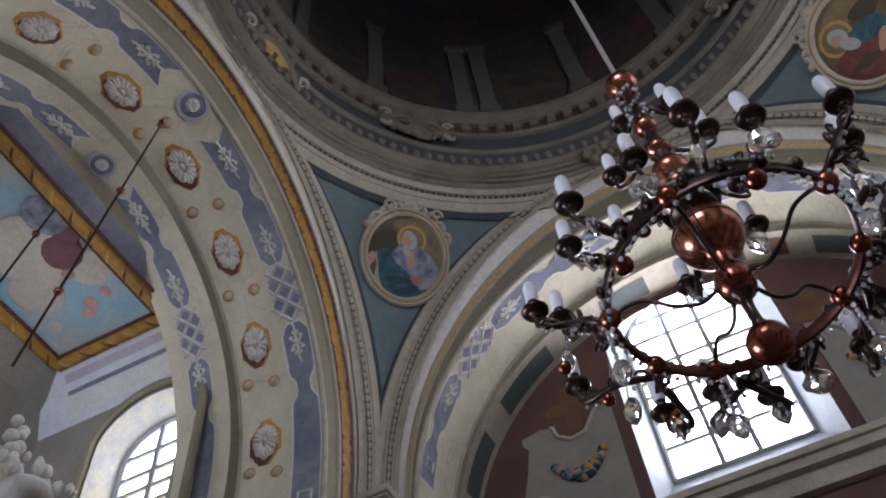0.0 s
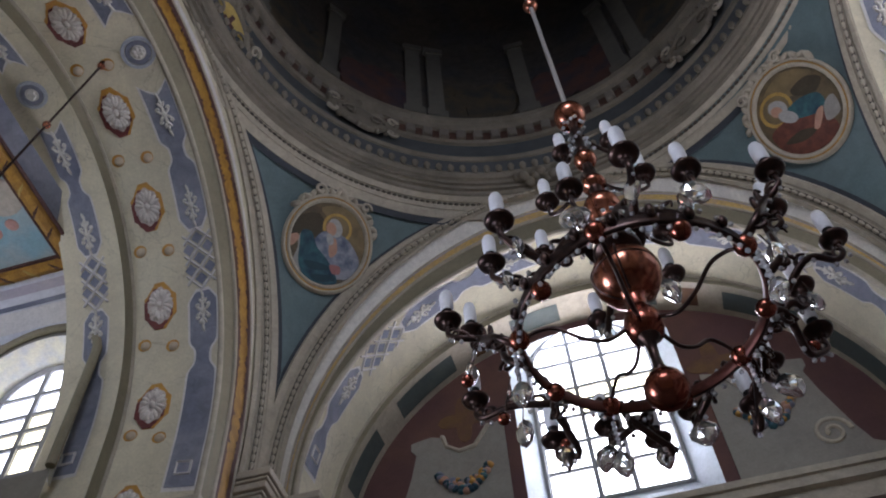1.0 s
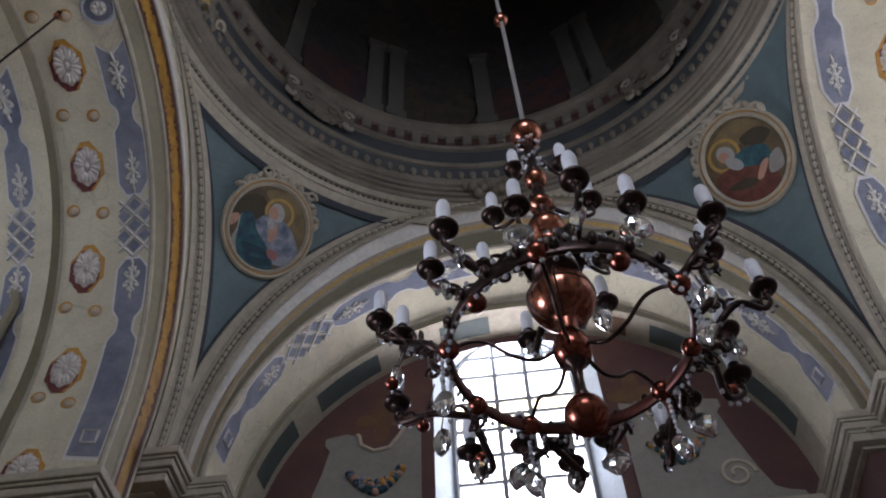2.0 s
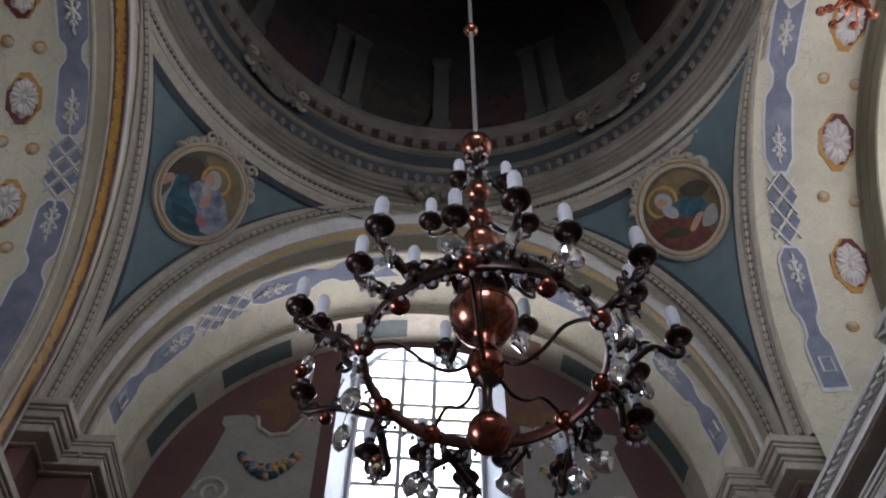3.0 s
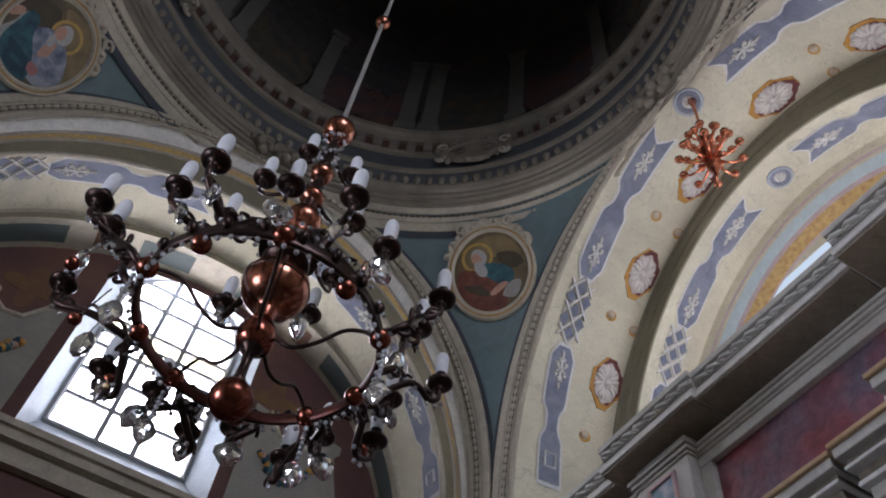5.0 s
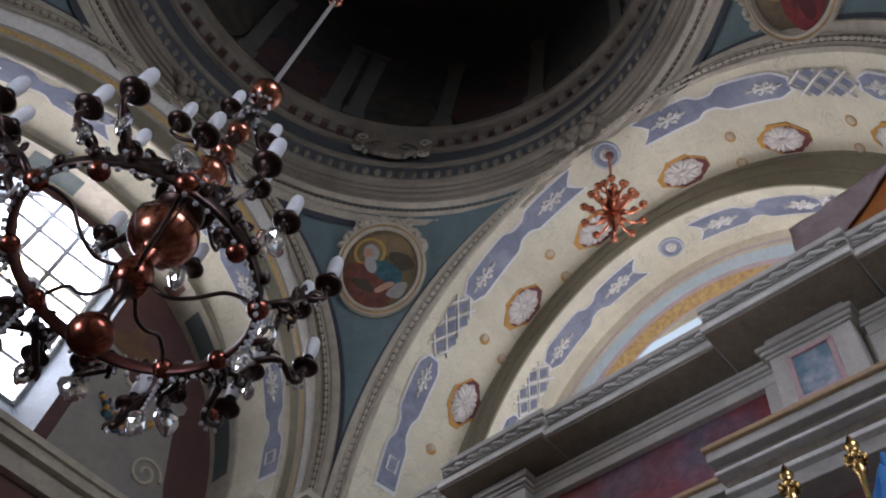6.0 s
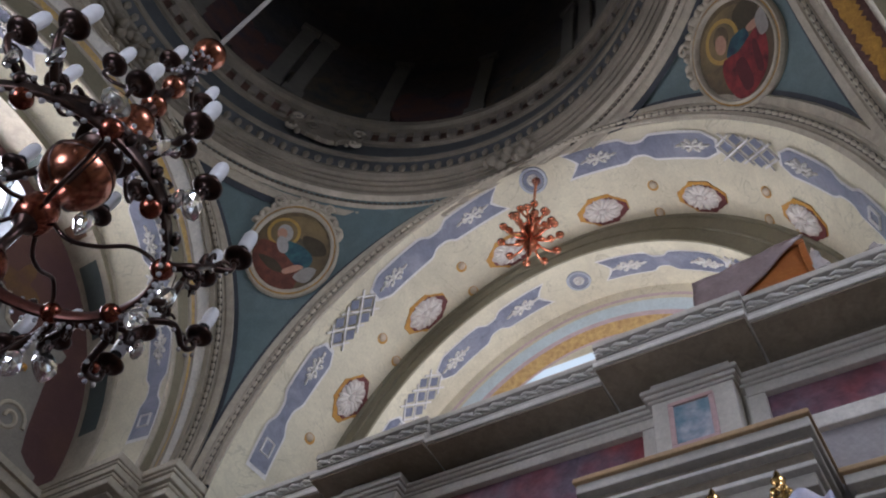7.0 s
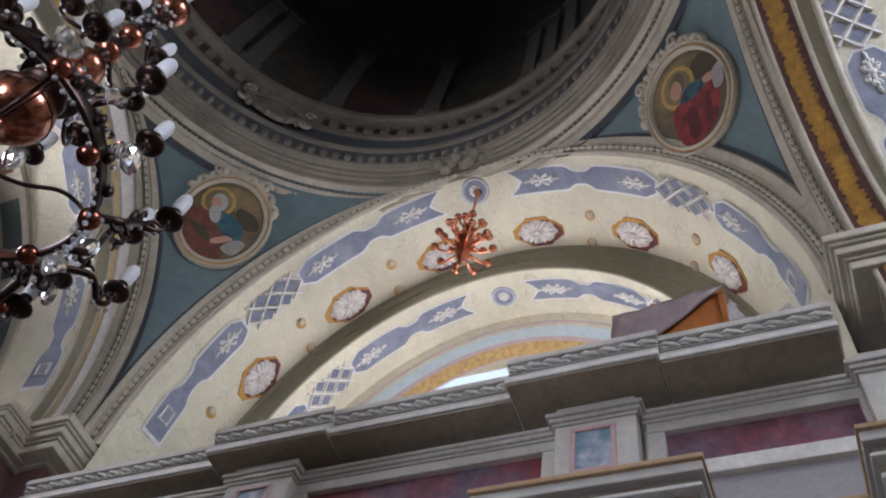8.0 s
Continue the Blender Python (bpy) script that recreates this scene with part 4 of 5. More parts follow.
for k in range(8):
    rosette(sof_w, 125.2 - 23.2 * k + (1.5 if k == 0 else 0), 0.69, (0.16, 0.1), arch_w)
for th in (161.5, 137, 114, 65.5, 39.5):
    button(sof_e, th - 0.5, 0.62, arch_e)
    button(sof_e, th + 0.3, 0.93, arch_e)
for th in (114, 90, 67, 45, 23, 2, -18):
    button(sof_w, th - 0.5, 0.54, arch_w)
    button(sof_w, th + 0.8, 0.86, arch_w)


# ---- oval paintings of the pendentives ----
def medallion(corner, v, t, lean, picture, label):
    """An oval framed painting; its picture is kept to plain shapes."""
    rows = PENDENTIVES[corner]
    n, m = len(rows) - 1, len(rows[0]) - 1

    def P(a, b):
        a, b = min(max(a, 0), 1) * n, min(max(b, 0), 1) * m
        i, j = min(int(a), n - 1), min(int(b), m - 1)
        return rows[i][j].lerp(rows[i][j + 1], b - j).lerp(rows[i + 1][j].lerp(rows[i + 1][j + 1], b - j), a - i)

    c = P(v, t)
    right = (P(v, t - 0.05) - P(v, t + 0.05)).normalized()
    up = (P(v - 0.05, t) - P(v + 0.05, t)).normalized()
    up = (up - right * up.dot(right)).normalized()
    nrm = right.cross(up)
    if nrm.dot(Vector((0, 0, 5)) - c) < 0:
        nrm = -nrm
    base = c + nrm * 0.03
    F = lambda x, y, h=0.0: base + right * x + up * y + nrm * h
    ob = thing("medallion", label, "painting", "", "medallions")
    rx, ry = 0.375, 0.425
    N = 48
    oval = lambda q: [(rx * q * math.cos(a), ry * q * math.sin(a)) for a in (2 * math.pi * k / N for k in range(N))]
    bm = bmesh.new()
    prof = ((1.0, -0.06), (1.0, 0.02), (0.97, 0.04), (0.94, 0.035), (0.93, 0.025), (0.905, 0.025), (0.89, 0.04), (0.86, 0.045), (0.835, 0.03), (0.82, 0.01))
    grid_into(bm, [[F(x, y, h) for x, y in oval(q)] for q, h in prof], True)
    part("frame", bm, M_STONE, ob, "pale moulded oval frame")
    bm = bmesh.new()
    grid_into(bm, [[F(x, y, 0.029) for x, y in oval(q)] for q in (0.932, 0.903)], True)
    part("gilt_line", bm, M_GOLD, ob, "thin gilt line")
    bm = bmesh.new()
    bm.faces.new([bm.verts.new(F(x, y, 0.012)) for x, y in oval(0.84)])
    part("canvas", bm, M_BROWN, ob, "brown painted ground")
    ca, sa = math.cos(radians(lean)), math.sin(radians(lean))

    def shape(pts, h, mat, nm="painted_patch", soft=True):
        """A flat patch of paint inside the oval; soft ones are rounded."""
        if soft:
            m = len(pts)
            ring = []
            for k in range(m):
                a, b, c, d = (Vector(pts[(k + q) % m]) for q in (-1, 0, 1, 2))
                for q in range(5):
                    t = q / 5
                    ring.append(0.5 * (2 * b + (c - a) * t + (2 * a - 5 * b + 4 * c - d) * t * t + (3 * b - a - 3 * c + d) * t ** 3))
            pts = ring
        bm = bmesh.new()
        out = []
        for x, y in pts:
            x, y = x * ca - y * sa, x * sa + y * ca
            q = max(math.hypot(x / (rx * 0.82), y / (ry * 0.82)), 1)
            out.append(bm.verts.new(F(x / q, y / q, h)))
        bm.faces.new(out)
        part(nm, bm, mat, ob)

    ell = lambda cx, cy, a, b, k=24: [(cx + a * math.cos(2 * math.pi * i / k), cy + b * math.sin(2 * math.pi * i / k)) for i in range(k)]
    for k, (kind, mat, pts) in enumerate(picture):
        h = 0.0128 + 0.0005 * k
        if kind == "oval":
            shape(ell(*pts), h, mat, "painted_oval", False)
        else:
            shape(pts, h, mat)
    # leaf wreath over the top
    for k in range(17):
        a = radians(28 + 124 * k / 16)
        q = 1.04
        s = 0.042 if k != 8 else 0.07
        bm = bmesh.new()
        dome_blob(bm, lambda x, y, h=0.0: F(x, y, h), rx * q * math.cos(a), ry * q * math.sin(a), s * 1.2, s * 0.65, (-0.02, 0.06), a + math.pi / 2 + (0.7 if k % 2 else -0.7), 8)
        part("wreath_leaf", bm, M_STONE, ob, "pale stucco leaf", True)
    for e in (-1, 1):
        a0 = radians(90 + e * 30)
        ctr = (rx * 1.08 * math.cos(a0), ry * 1.08 * math.sin(a0))
        part("scroll", tube([F(ctr[0] + 0.05 * (1 - k / 18) * math.cos(0.5 * k), ctr[1] + 0.05 * (1 - k / 18) * math.sin(0.5 * k), 0.05) for k in range(15)], 0.014, 6), M_STONE, ob, "stucco scroll", True)


medallion("north-west", 0.415, 0.455, 27, [
    ("patch", M_GROUNDGOLD, [(0.0, 0.3), (0.3, 0.24), (0.34, -0.1), (0.2, -0.2), (0.1, 0.1)]),
    ("patch", M_UMBER, [(-0.3, 0.1), (-0.2, 0.24), (-0.03, 0.25), (0.0, 0.1), (-0.1, 0.06)]),
    ("oval", M_HALO, (0.1, 0.12, 0.125, 0.125)), ("oval", M_GROUNDGOLD, (0.1, 0.12, 0.1, 0.1)),
    ("patch", M_CLOTHPALE, [(-0.34, -0.16), (-0.26, -0.02), (-0.24, 0.06), (-0.2, 0.1), (-0.24, -0.1), (-0.28, -0.22)]),
    ("patch", M_SKIN, [(-0.31, 0.0), (-0.24, 0.05), (-0.24, 0.1), (-0.31, 0.08)]),
    ("patch", M_ROBEGREY, [(-0.14, 0.0), (-0.02, 0.1), (0.12, 0.06), (0.2, -0.04), (0.23, -0.2), (0.1, -0.31), (-0.06, -0.25), (-0.12, -0.12)]),
    ("patch", M_GREEN, [(-0.2, 0.12), (-0.12, 0.1), (-0.1, -0.02), (-0.04, -0.12), (0.01, -0.24), (0.0, -0.34), (-0.2, -0.32), (-0.27, -0.16), (-0.24, 0.0)]),
    ("patch", M_GREENDARK, [(-0.22, -0.12), (-0.06, -0.17), (-0.02, -0.22), (-0.18, -0.2)]),
    ("patch", M_GREENDARK, [(-0.18, -0.24), (-0.02, -0.27), (0.0, -0.31), (-0.16, -0.3)]),
    ("patch", M_SKIN, [(0.02, 0.02), (0.07, 0.03), (0.06, -0.08), (0.0, -0.12), (-0.01, -0.07)]),
    ("patch", M_ROBEROSE, [(-0.02, -0.18), (0.06, -0.2), (0.05, -0.26), (-0.01, -0.25)]),
    ("oval", M_HAIR, (0.08, 0.12, 0.06, 0.08)), ("oval", M_SKIN, (0.045, 0.115, 0.042, 0.056)), ("oval", M_HAIR, (0.02, 0.03, 0.03, 0.05)),
], "oval painting in blue-green and grey, pale frame")
medallion("north-east", 0.41, 0.49, 25, [
    ("patch", M_GROUNDGOLD, [(0.02, 0.3), (0.24, 0.22), (0.3, 0.0), (0.2, -0.02), (0.08, 0.1)]),
    ("oval", M_HALO, (-0.03, 0.17, 0.135, 0.135)), ("oval", M_GROUNDGOLD, (-0.03, 0.17, 0.108, 0.108)),
    ("patch", M_UMBER, [(0.1, 0.06), (0.14, 0.1), (0.25, 0.02), (0.26, -0.1), (0.14, -0.08)]),
    ("patch", M_ROBERED, [(-0.24, 0.14), (-0.1, 0.08), (0.02, -0.06), (0.02, -0.2), (-0.06, -0.34), (-0.24, -0.28), (-0.33, -0.08)]),
    ("patch", M_UMBER, [(-0.26, 0.02), (-0.14, -0.06), (-0.1, -0.18), (-0.2, -0.12)]),
    ("patch", M_GREEN, [(-0.1, 0.1), (0.0, 0.08), (0.1, 0.0), (0.15, -0.12), (0.06, -0.2), (-0.02, -0.1)]),
    ("patch", M_CLOTHPALE, [(-0.03, -0.24), (0.08, -0.18), (0.16, -0.22), (0.06, -0.31)]),
    ("patch", M_SKIN, [(-0.1, -0.16), (0.02, -0.14), (0.06, -0.18), (-0.08, -0.2)]),
    ("oval", M_HAIR, (-0.02, 0.16, 0.062, 0.08)), ("oval", M_SKIN, (-0.045, 0.16, 0.04, 0.05)), ("oval", M_HAIR, (-0.06, 0.06, 0.045, 0.08)),
], "oval painting in dark green and red, pale frame")
medallion("south-east", 0.44, 0.59, -40, [
    ("patch", M_GROUNDGOLD, [(-0.26, 0.2), (-0.04, 0.3), (0.1, 0.24), (0.0, 0.0), (-0.3, -0.04)]),
    ("patch", M_UMBER, [(0.02, 0.22), (0.12, 0.28), (0.24, 0.2), (0.18, 0.1), (0.06, 0.1)]),
    ("oval", M_HALO, (-0.1, 0.1, 0.15, 0.15)), ("oval", M_GROUNDGOLD, (-0.1, 0.1, 0.12, 0.12)),
    ("patch", M_GREEN, [(-0.02, 0.08), (0.1, 0.1), (0.12, 0.02), (0.0, -0.04), (-0.08, -0.02)]),
    ("patch", M_ROBECRIMSON, [(-0.12, -0.04), (0.02, -0.02), (0.14, 0.04), (0.22, 0.08), (0.26, -0.06), (0.2, -0.24), (0.0, -0.34), (-0.12, -0.2)]),
    ("patch", M_CRIMSONDARK, [(-0.02, -0.1), (0.06, -0.08), (0.1, -0.26), (0.02, -0.28)]),
    ("patch", M_CRIMSONDARK, [(0.14, -0.02), (0.18, -0.02), (0.2, -0.2), (0.15, -0.2)]),
    ("patch", M_SKIN, [(0.12, 0.1), (0.2, 0.12), (0.21, 0.07), (0.14, 0.06)]),
    ("patch", M_CLOTHPALE, [(0.2, 0.12), (0.27, 0.16), (0.29, 0.02), (0.22, 0.0)]),
    ("oval", M_BROWN, (-0.1, 0.12, 0.068, 0.08)), ("oval", M_SKIN, (-0.11, 0.08, 0.05, 0.066)),
], "oval painting in crimson, pale frame")
# ---- sanctuary behind the screen ----
apse = thing("apse_wall", "pale lunette with pink, blue and gold painted bands", "wall", "structure")
bands = [(7.48, M_CREAM), (7.41, M_ROSEPALE), (7.385, M_CREAM), (7.36, M_PALESKY), (7.26, M_ROSEPALE), (7.22, M_GOLDPALE), (7.1, M_ROSEPALE), (7.08, None)]
for (c0, mt), (c1, _) in zip(bands, bands[1:]):
    k = 7.48 - c0
    part("painted_band", arch_bands("east", [stn(3.5 + 0.3 * k, 1.8 - k, c0, 0, 0.03), stn(3.5 + 0.3 * (7.48 - c1), 1.8 - (7.48 - c1), c1, 0, 0.03)], drop=4.2), mt, apse)
part("window_light", grid([[(3.85, -1.6, 3.5), (3.85, 1.6, 3.5)], [(3.85, -1.6, 7.3), (3.85, 1.6, 7.3)]]), M_PALEDAY, apse, "pale bright sky behind the lunette")
tagged(part("wall_east", box((4.3, -5, 0), (4.5, 5.4, 8.4)), M_CREAM), "plain cream end wall behind the sanctuary", "wall", "", "structure")

# ---- nave bay beyond the west arch ----
nave = thing("nave_vault", "painted vault with a sky panel in a gold frame", "vault", "structure")
ZC = 6.6
X0, X1, YN = -4.42, -3.44, 1.1
part("sky_panel", grid([[(X0, -YN, ZC), (X1, -YN, ZC)], [(X0, 0, ZC + 0.05), (X1, 0, ZC + 0.05)], [(X0, YN, ZC), (X1, YN, ZC)]], flip=True), M_SKY, nave, "sky blue painted panel with soft clouds")
for a, b in (((X0, -YN), (X0, YN)), ((X0, YN), (X1, YN)), ((X1, YN), (X1, -YN))):
    va, vb = Vector((a[0], a[1], ZC)), Vector((b[0], b[1], ZC))
    part("gold_frame", tube([va, vb], 0.05, 8), M_GOLD, nave, "brown and gold painted frame")
    for off in (0.062, -0.062):
        side = (vb - va).normalized().cross(Vector((0, 0, 1))) * off
        part("frame_line", tube([va + side, vb + side], 0.014, 6), M_BROWNEDGE, nave, "dark brown painted line")
    steps = int((vb - va).length / 0.17)
    for k in range(steps):
        p = va.lerp(vb, (k + 0.5) / steps)
        d = (vb - va).normalized() * 0.05
        w = d.cross(Vector((0, 0, 1)))
        part("ribbon_turn", tube([p - d + w * 0.8 - Vector((0, 0, 0.034)), p - Vector((0, 0, 0.05)), p + d * 0.7 - w * 0.8 - Vector((0, 0, 0.036))], [0.004, 0.012, 0.004], 5), M_RUST if k % 3 else M_YELLOW, nave, "rust red painted ribbon turn", True)
part("band", grid([[(X1, -1.5, ZC - 0.005), (X1, 1.5, ZC - 0.005)], [(-3.3, -1.5, 6.75), (-3.3, 1.5, 6.75)]]), M_BLUE, nave, "mottled blue painted band")
part("cove_north", grid([[(-4.9, 1.12, ZC), (-3.3, 1.12, ZC)], [(-4.9, 1.25, 6.45), (-3.3, 1.25, 6.45)], [(-4.9, 1.38, 6.2), (-3.3, 1.38, 6.2)]], flip=True), M_LILAC, nave, "pale lilac painted cove")
part("cove_west", grid([[(X0 - 0.02, -1.5, ZC), (X0 - 0.02, 1.5, ZC)], [(X0 - 0.25, -1.5, 6.4), (X0 - 0.25, 1.5, 6.4)], [(X0 - 0.33, -1.5, 6.0), (X0 - 0.33, 1.5, 6.0)]]), M_SCROLL, nave, "grey painted cove")
for z0, z1, mt in ((0.16, 0.3, M_LILACLINE), (0.42, 0.5, M_BLUE), (0.53, 0.88, M_PALEBLUE)):
    q = lambda f: (1.12 + 0.13 * min(f / 0.4, 1) + 0.13 * max((f - 0.4) / 0.6, 0) - 0.006, ZC - 0.15 * min(f / 0.4, 1) - 0.25 * max((f - 0.4) / 0.6, 0))
    part("cove_stripe", grid([[(-4.4, *q(z0)), (-3.31, *q(z0))], [(-4.4, *q(z1)), (-3.31, *q(z1))]], flip=True), mt, nave, "painted stripe of the cove")
for cx, cy, r in ((-3.9, 0.2, 0.3), (-4.1, 0.5, 0.2), (-3.65, 0.5, 0.16), (-4.2, 0.85, 0.14), (-3.75, 0.95, 0.1)):
    part("cloud", ball((cx, cy, ZC + 0.025), r, 20, 8, 0.1), M_CLOUD, nave, "cream painted cloud", True)
for k, (cx, cy, r, mt) in enumerate(((-3.6, 0.02, 0.17, M_ROBEGREY), (-3.62, 0.04, 0.11, M_HAIR), (-3.66, 0.06, 0.07, M_SKIN), (-3.72, 0.3, 0.16, M_PLUMPAINT), (-3.6, 0.2, 0.1, M_PLUMPAINT), (-3.8, 0.46, 0.06, M_SKIN), (-3.83, 0.75, 0.06, M_CHERUB), (-3.68, 0.72, 0.05, M_CHERUB), (-3.9, 0.82, 0.06, M_CHERUB))):
    part("painted_patch", ball((cx, cy, ZC + 0.02), r, 12, 6, 0.25), mt, nave, "soft painted patch", True)

OPEN_W = arched(-4.06, -3.2, 4.9, 5.8, 6.14)
GLASS_W = arched(-4.0, -3.3, 4.9, 5.78, 6.07)
wall_nn = thing("nave_wall", "pale nave wall with a deep painted window reveal", "wall", "structure")
part("plaster", holed_wall(OPEN_W, (-4.9, 0), (-3.17, 6.3), 1.38, 0.24, GLASS_W), M_SCROLL, wall_nn)
part("reveal", grid([[(x, 1.375, z) for x, z in OPEN_W], [(x, 1.62, z) for x, z in GLASS_W]]), M_FLORAL, wall_nn, "cream reveal painted with yellow and blue flowers")
part("moulding", tube([(x, 1.36, z) for x, z in arched(-4.1, -3.16, 4.9, 5.82, 6.2)], 0.03, 8), M_OLIVE, wall_nn)
window("window_2", GLASS_W, 1.62, (0, 0.42, 0.7, 1), (0, 0.2, 0.4, 0.52, 0.64, 0.8, 1), {(1, 2), (2, 2), (1, 3), (0, 2), (2, 1), (1, 1)}, "arched nave window with clear and yellow panes")
tagged(part("backdrop", grid([[(-6, 2.3, 3.0), (-2.6, 2.3, 3.0)], [(-6, 2.3, 8), (-2.6, 2.3, 8)]], flip=True), M_DAYSOFT), "bright white daylight outside the nave window", "sky", "", "structure")
tagged(part("wall_west", box((-4.95, -5, 0), (-4.75, 5.4, 7.4)), M_CREAM), "plain cream nave wall", "wall", "", "structure")
tagged(part("wall_south", box((-5, -4.7, 0), (4.5, -4.5, 8.4)), M_CREAM), "plain cream wall behind the viewer", "wall", "", "structure")
tagged(part("nave_wall_south", box((-4.9, -1.6, 0), (-3.42, -1.4, 7.0)), M_CREAM), "plain cream wall on the south of the nave", "wall", "", "structure")
for nm, lo, hi in (("ceiling", (2.6, -4.6, 8.3), (4.4, 5.3, 8.4)), ("ceiling", (-4.9, -4.6, 7.9), (-2.6, 5.3, 8.0)), ("ceiling", (-2.6, -4.6, 7.9), (2.6, -2.6, 8.0))):
    tagged(part(nm, box(lo, hi), M_CREAM), "plain cream plaster ceiling over the side arms", "ceiling", "", "structure")

carving = thing("carved_canopy", "white carved canopy top with scrolls and a finial", "canopy")
part("post", tube([(-2.98, 0.2, 0), (-2.98, 0.2, 4.2)], 0.05, 10), M_WHITE, carving)
for k in range(44):
    a = k * 0.29
    bm = bmesh.new()
    ball_into(bm, (-2.98 + 0.05 * math.cos(3 * a), 0.18 + 0.25 * math.sin(a * 0.9), 4.27 + 0.05 * math.cos(2.3 * a)), 0.02 + 0.011 * math.sin(5 * a), 8, 6, 1.5)
    part("carved_leaf", bm, M_WHITE, carving, "", True)
part("plate", lathe([(0.02, 4.1), (0.09, 4.13), (0.13, 4.17), (0.11, 4.2), (0.05, 4.22), (0.01, 4.22)], 24, Matrix.Translation((-2.98, 0.2, 0))), M_WHITE, carving, smooth=True)
for k in range(6):
    bm = bmesh.new()
    ball_into(bm, (-2.98, 0.06 + 0.03 * math.sin(2.2 * k), 4.32 + 0.03 * k), 0.04 - 0.002 * k, 8, 6)
    part("finial_bead", bm, M_WHITE, carving, "", True)

for top, low, balls, lab in (((-2.77, 0.0, 7.14), (-3.16, 0.0, 4.9), (0.01, 0.35, 0.76), "dark rod with copper balls hung from the west arch"), ((-3.48, 0.0, 6.7), (-3.75, 0.0, 5.6), (0.02, 0.32), "dark rod with copper balls hung from the nave vault")):
    rod = thing("hanging_rod", lab, "rod", "", "hanging rods")
    a, b = Vector(top), Vector(low)
    part("rod", tube([a, b], 0.008, 8), M_BRONZE, rod)
    for q in balls:
        part("ball", ball(a.lerp(b, q), 0.026, 14, 8), M_COPPER, rod, "small copper ball", True)
    part("rosette_plate", lathe([(0.005, 0.0), (0.05, 0.0), (0.03, -0.02), (0.005, -0.025)], 16, Matrix.Translation(a + Vector((0, 0, 0.01)))), M_BRONZE, rod)

# ---- icon screen ----
screen = thing("icon_screen", "grey painted wooden icon screen with carved cornices", "icon screen")
part("back_wall", box((2.14, -2.28, 0), (2.44, 2.28, 4.45)), M_ICON, screen)
SEG = [(0.7, 1.95, 2.0), (0.05, 0.7, 1.92), (-0.83, 0.05, 1.945), (-1.47, -0.83, 1.865), (-2.14, -1.47, 1.9)]
for y0, y1, xf in SEG:
    for z0, z1, d, mt in ((4.545, 4.58, 0.0, M_ICON), (4.5, 4.545, 0.022, M_ICON), (4.475, 4.5, 0.03, M_ICON), (4.445, 4.475, 0.012, M_ICON), (4.418, 4.445, 0.0, M_ICONLIGHT)):
        part("cornice_board", box((xf + d, y0 - (0.0 if d else 0.004), z0), (2.3, y1 + (0.0 if d else 0.004), z1), None, 0.004), mt, screen)
    # The shade under the cornice is put into this board's brown colour.
    part("soffit_board", box((xf + 0.012, y0 + 0.006, 4.406), (2.15, y1 - 0.006, 4.416)), M_UNDERSHADE, screen, "cornice underside, its shade coloured brown")
    bm = bmesh.new()
    n = int((y1 - y0) / 0.075)
    for k in range(n):
        yy = y0 + (k + 0.5) * (y1 - y0) / n
        tube_into(bm, [(xf + 0.02, yy - 0.046, 4.508), (xf + 0.012, yy - 0.02, 4.516), (xf + 0.01, yy + 0.015, 4.53), (xf + 0.02, yy + 0.046, 4.536)], [0.003, 0.009, 0.011, 0.003], 6)
        tube_into(bm, [(xf + 0.02, yy - 0.03, 4.538), (xf + 0.014, yy - 0.008, 4.53), (xf + 0.02, yy + 0.012, 4.51)], [0.003, 0.008, 0.003], 5)
        tube_into(bm, [(xf + 0.02, yy + 0.004, 4.506), (xf + 0.014, yy + 0.024, 4.509), (xf + 0.02, yy + 0.04, 4.516)], [0.003, 0.009, 0.003], 5)
    part("carved_moulding", bm, M_ICONLIGHT, screen, "carved leaf moulding", True)
for y0, y1 in ((-1.335, -1.0), (0.24, 0.58), (-2.3, -2.16)):
    part("pilaster", box((2.04, y0, 2.5), (2.16, y1, 4.404), None, 0.006), M_ICON, screen)
    for z0, z1, d in ((4.322, 4.345, 0.034), (4.3, 4.322, 0.022), (4.284, 4.3, 0.01)):
        part("pilaster_cap", box((2.04 - d, y0 - d, z0), (2.2, y1 + d, z1), None, 0.005), M_ICON, screen)
    c, h = (y0 + y1) / 2, (y1 - y0) / 2
    if y1 - y0 > 0.2:
        c, h = c + 0.005, 0.092
        for lo, hi in (((c - h, 4.017), (c - h + 0.02, 4.228)), ((c + h - 0.02, 4.017), (c + h, 4.228)), ((c - h, 4.228), (c + h, 4.247)), ((c - h, 3.998), (c + h, 4.017))):
            part("picture_frame", box((2.024, lo[0], lo[1]), (2.042, hi[0], hi[1]), None, 0.003), M_ROSE, screen, "rose painted frame")
        part("picture", box((2.034, c - h + 0.018, 4.015), (2.041, c + h - 0.018, 4.23)), M_PICTURE, screen, "blue-grey painted panel")
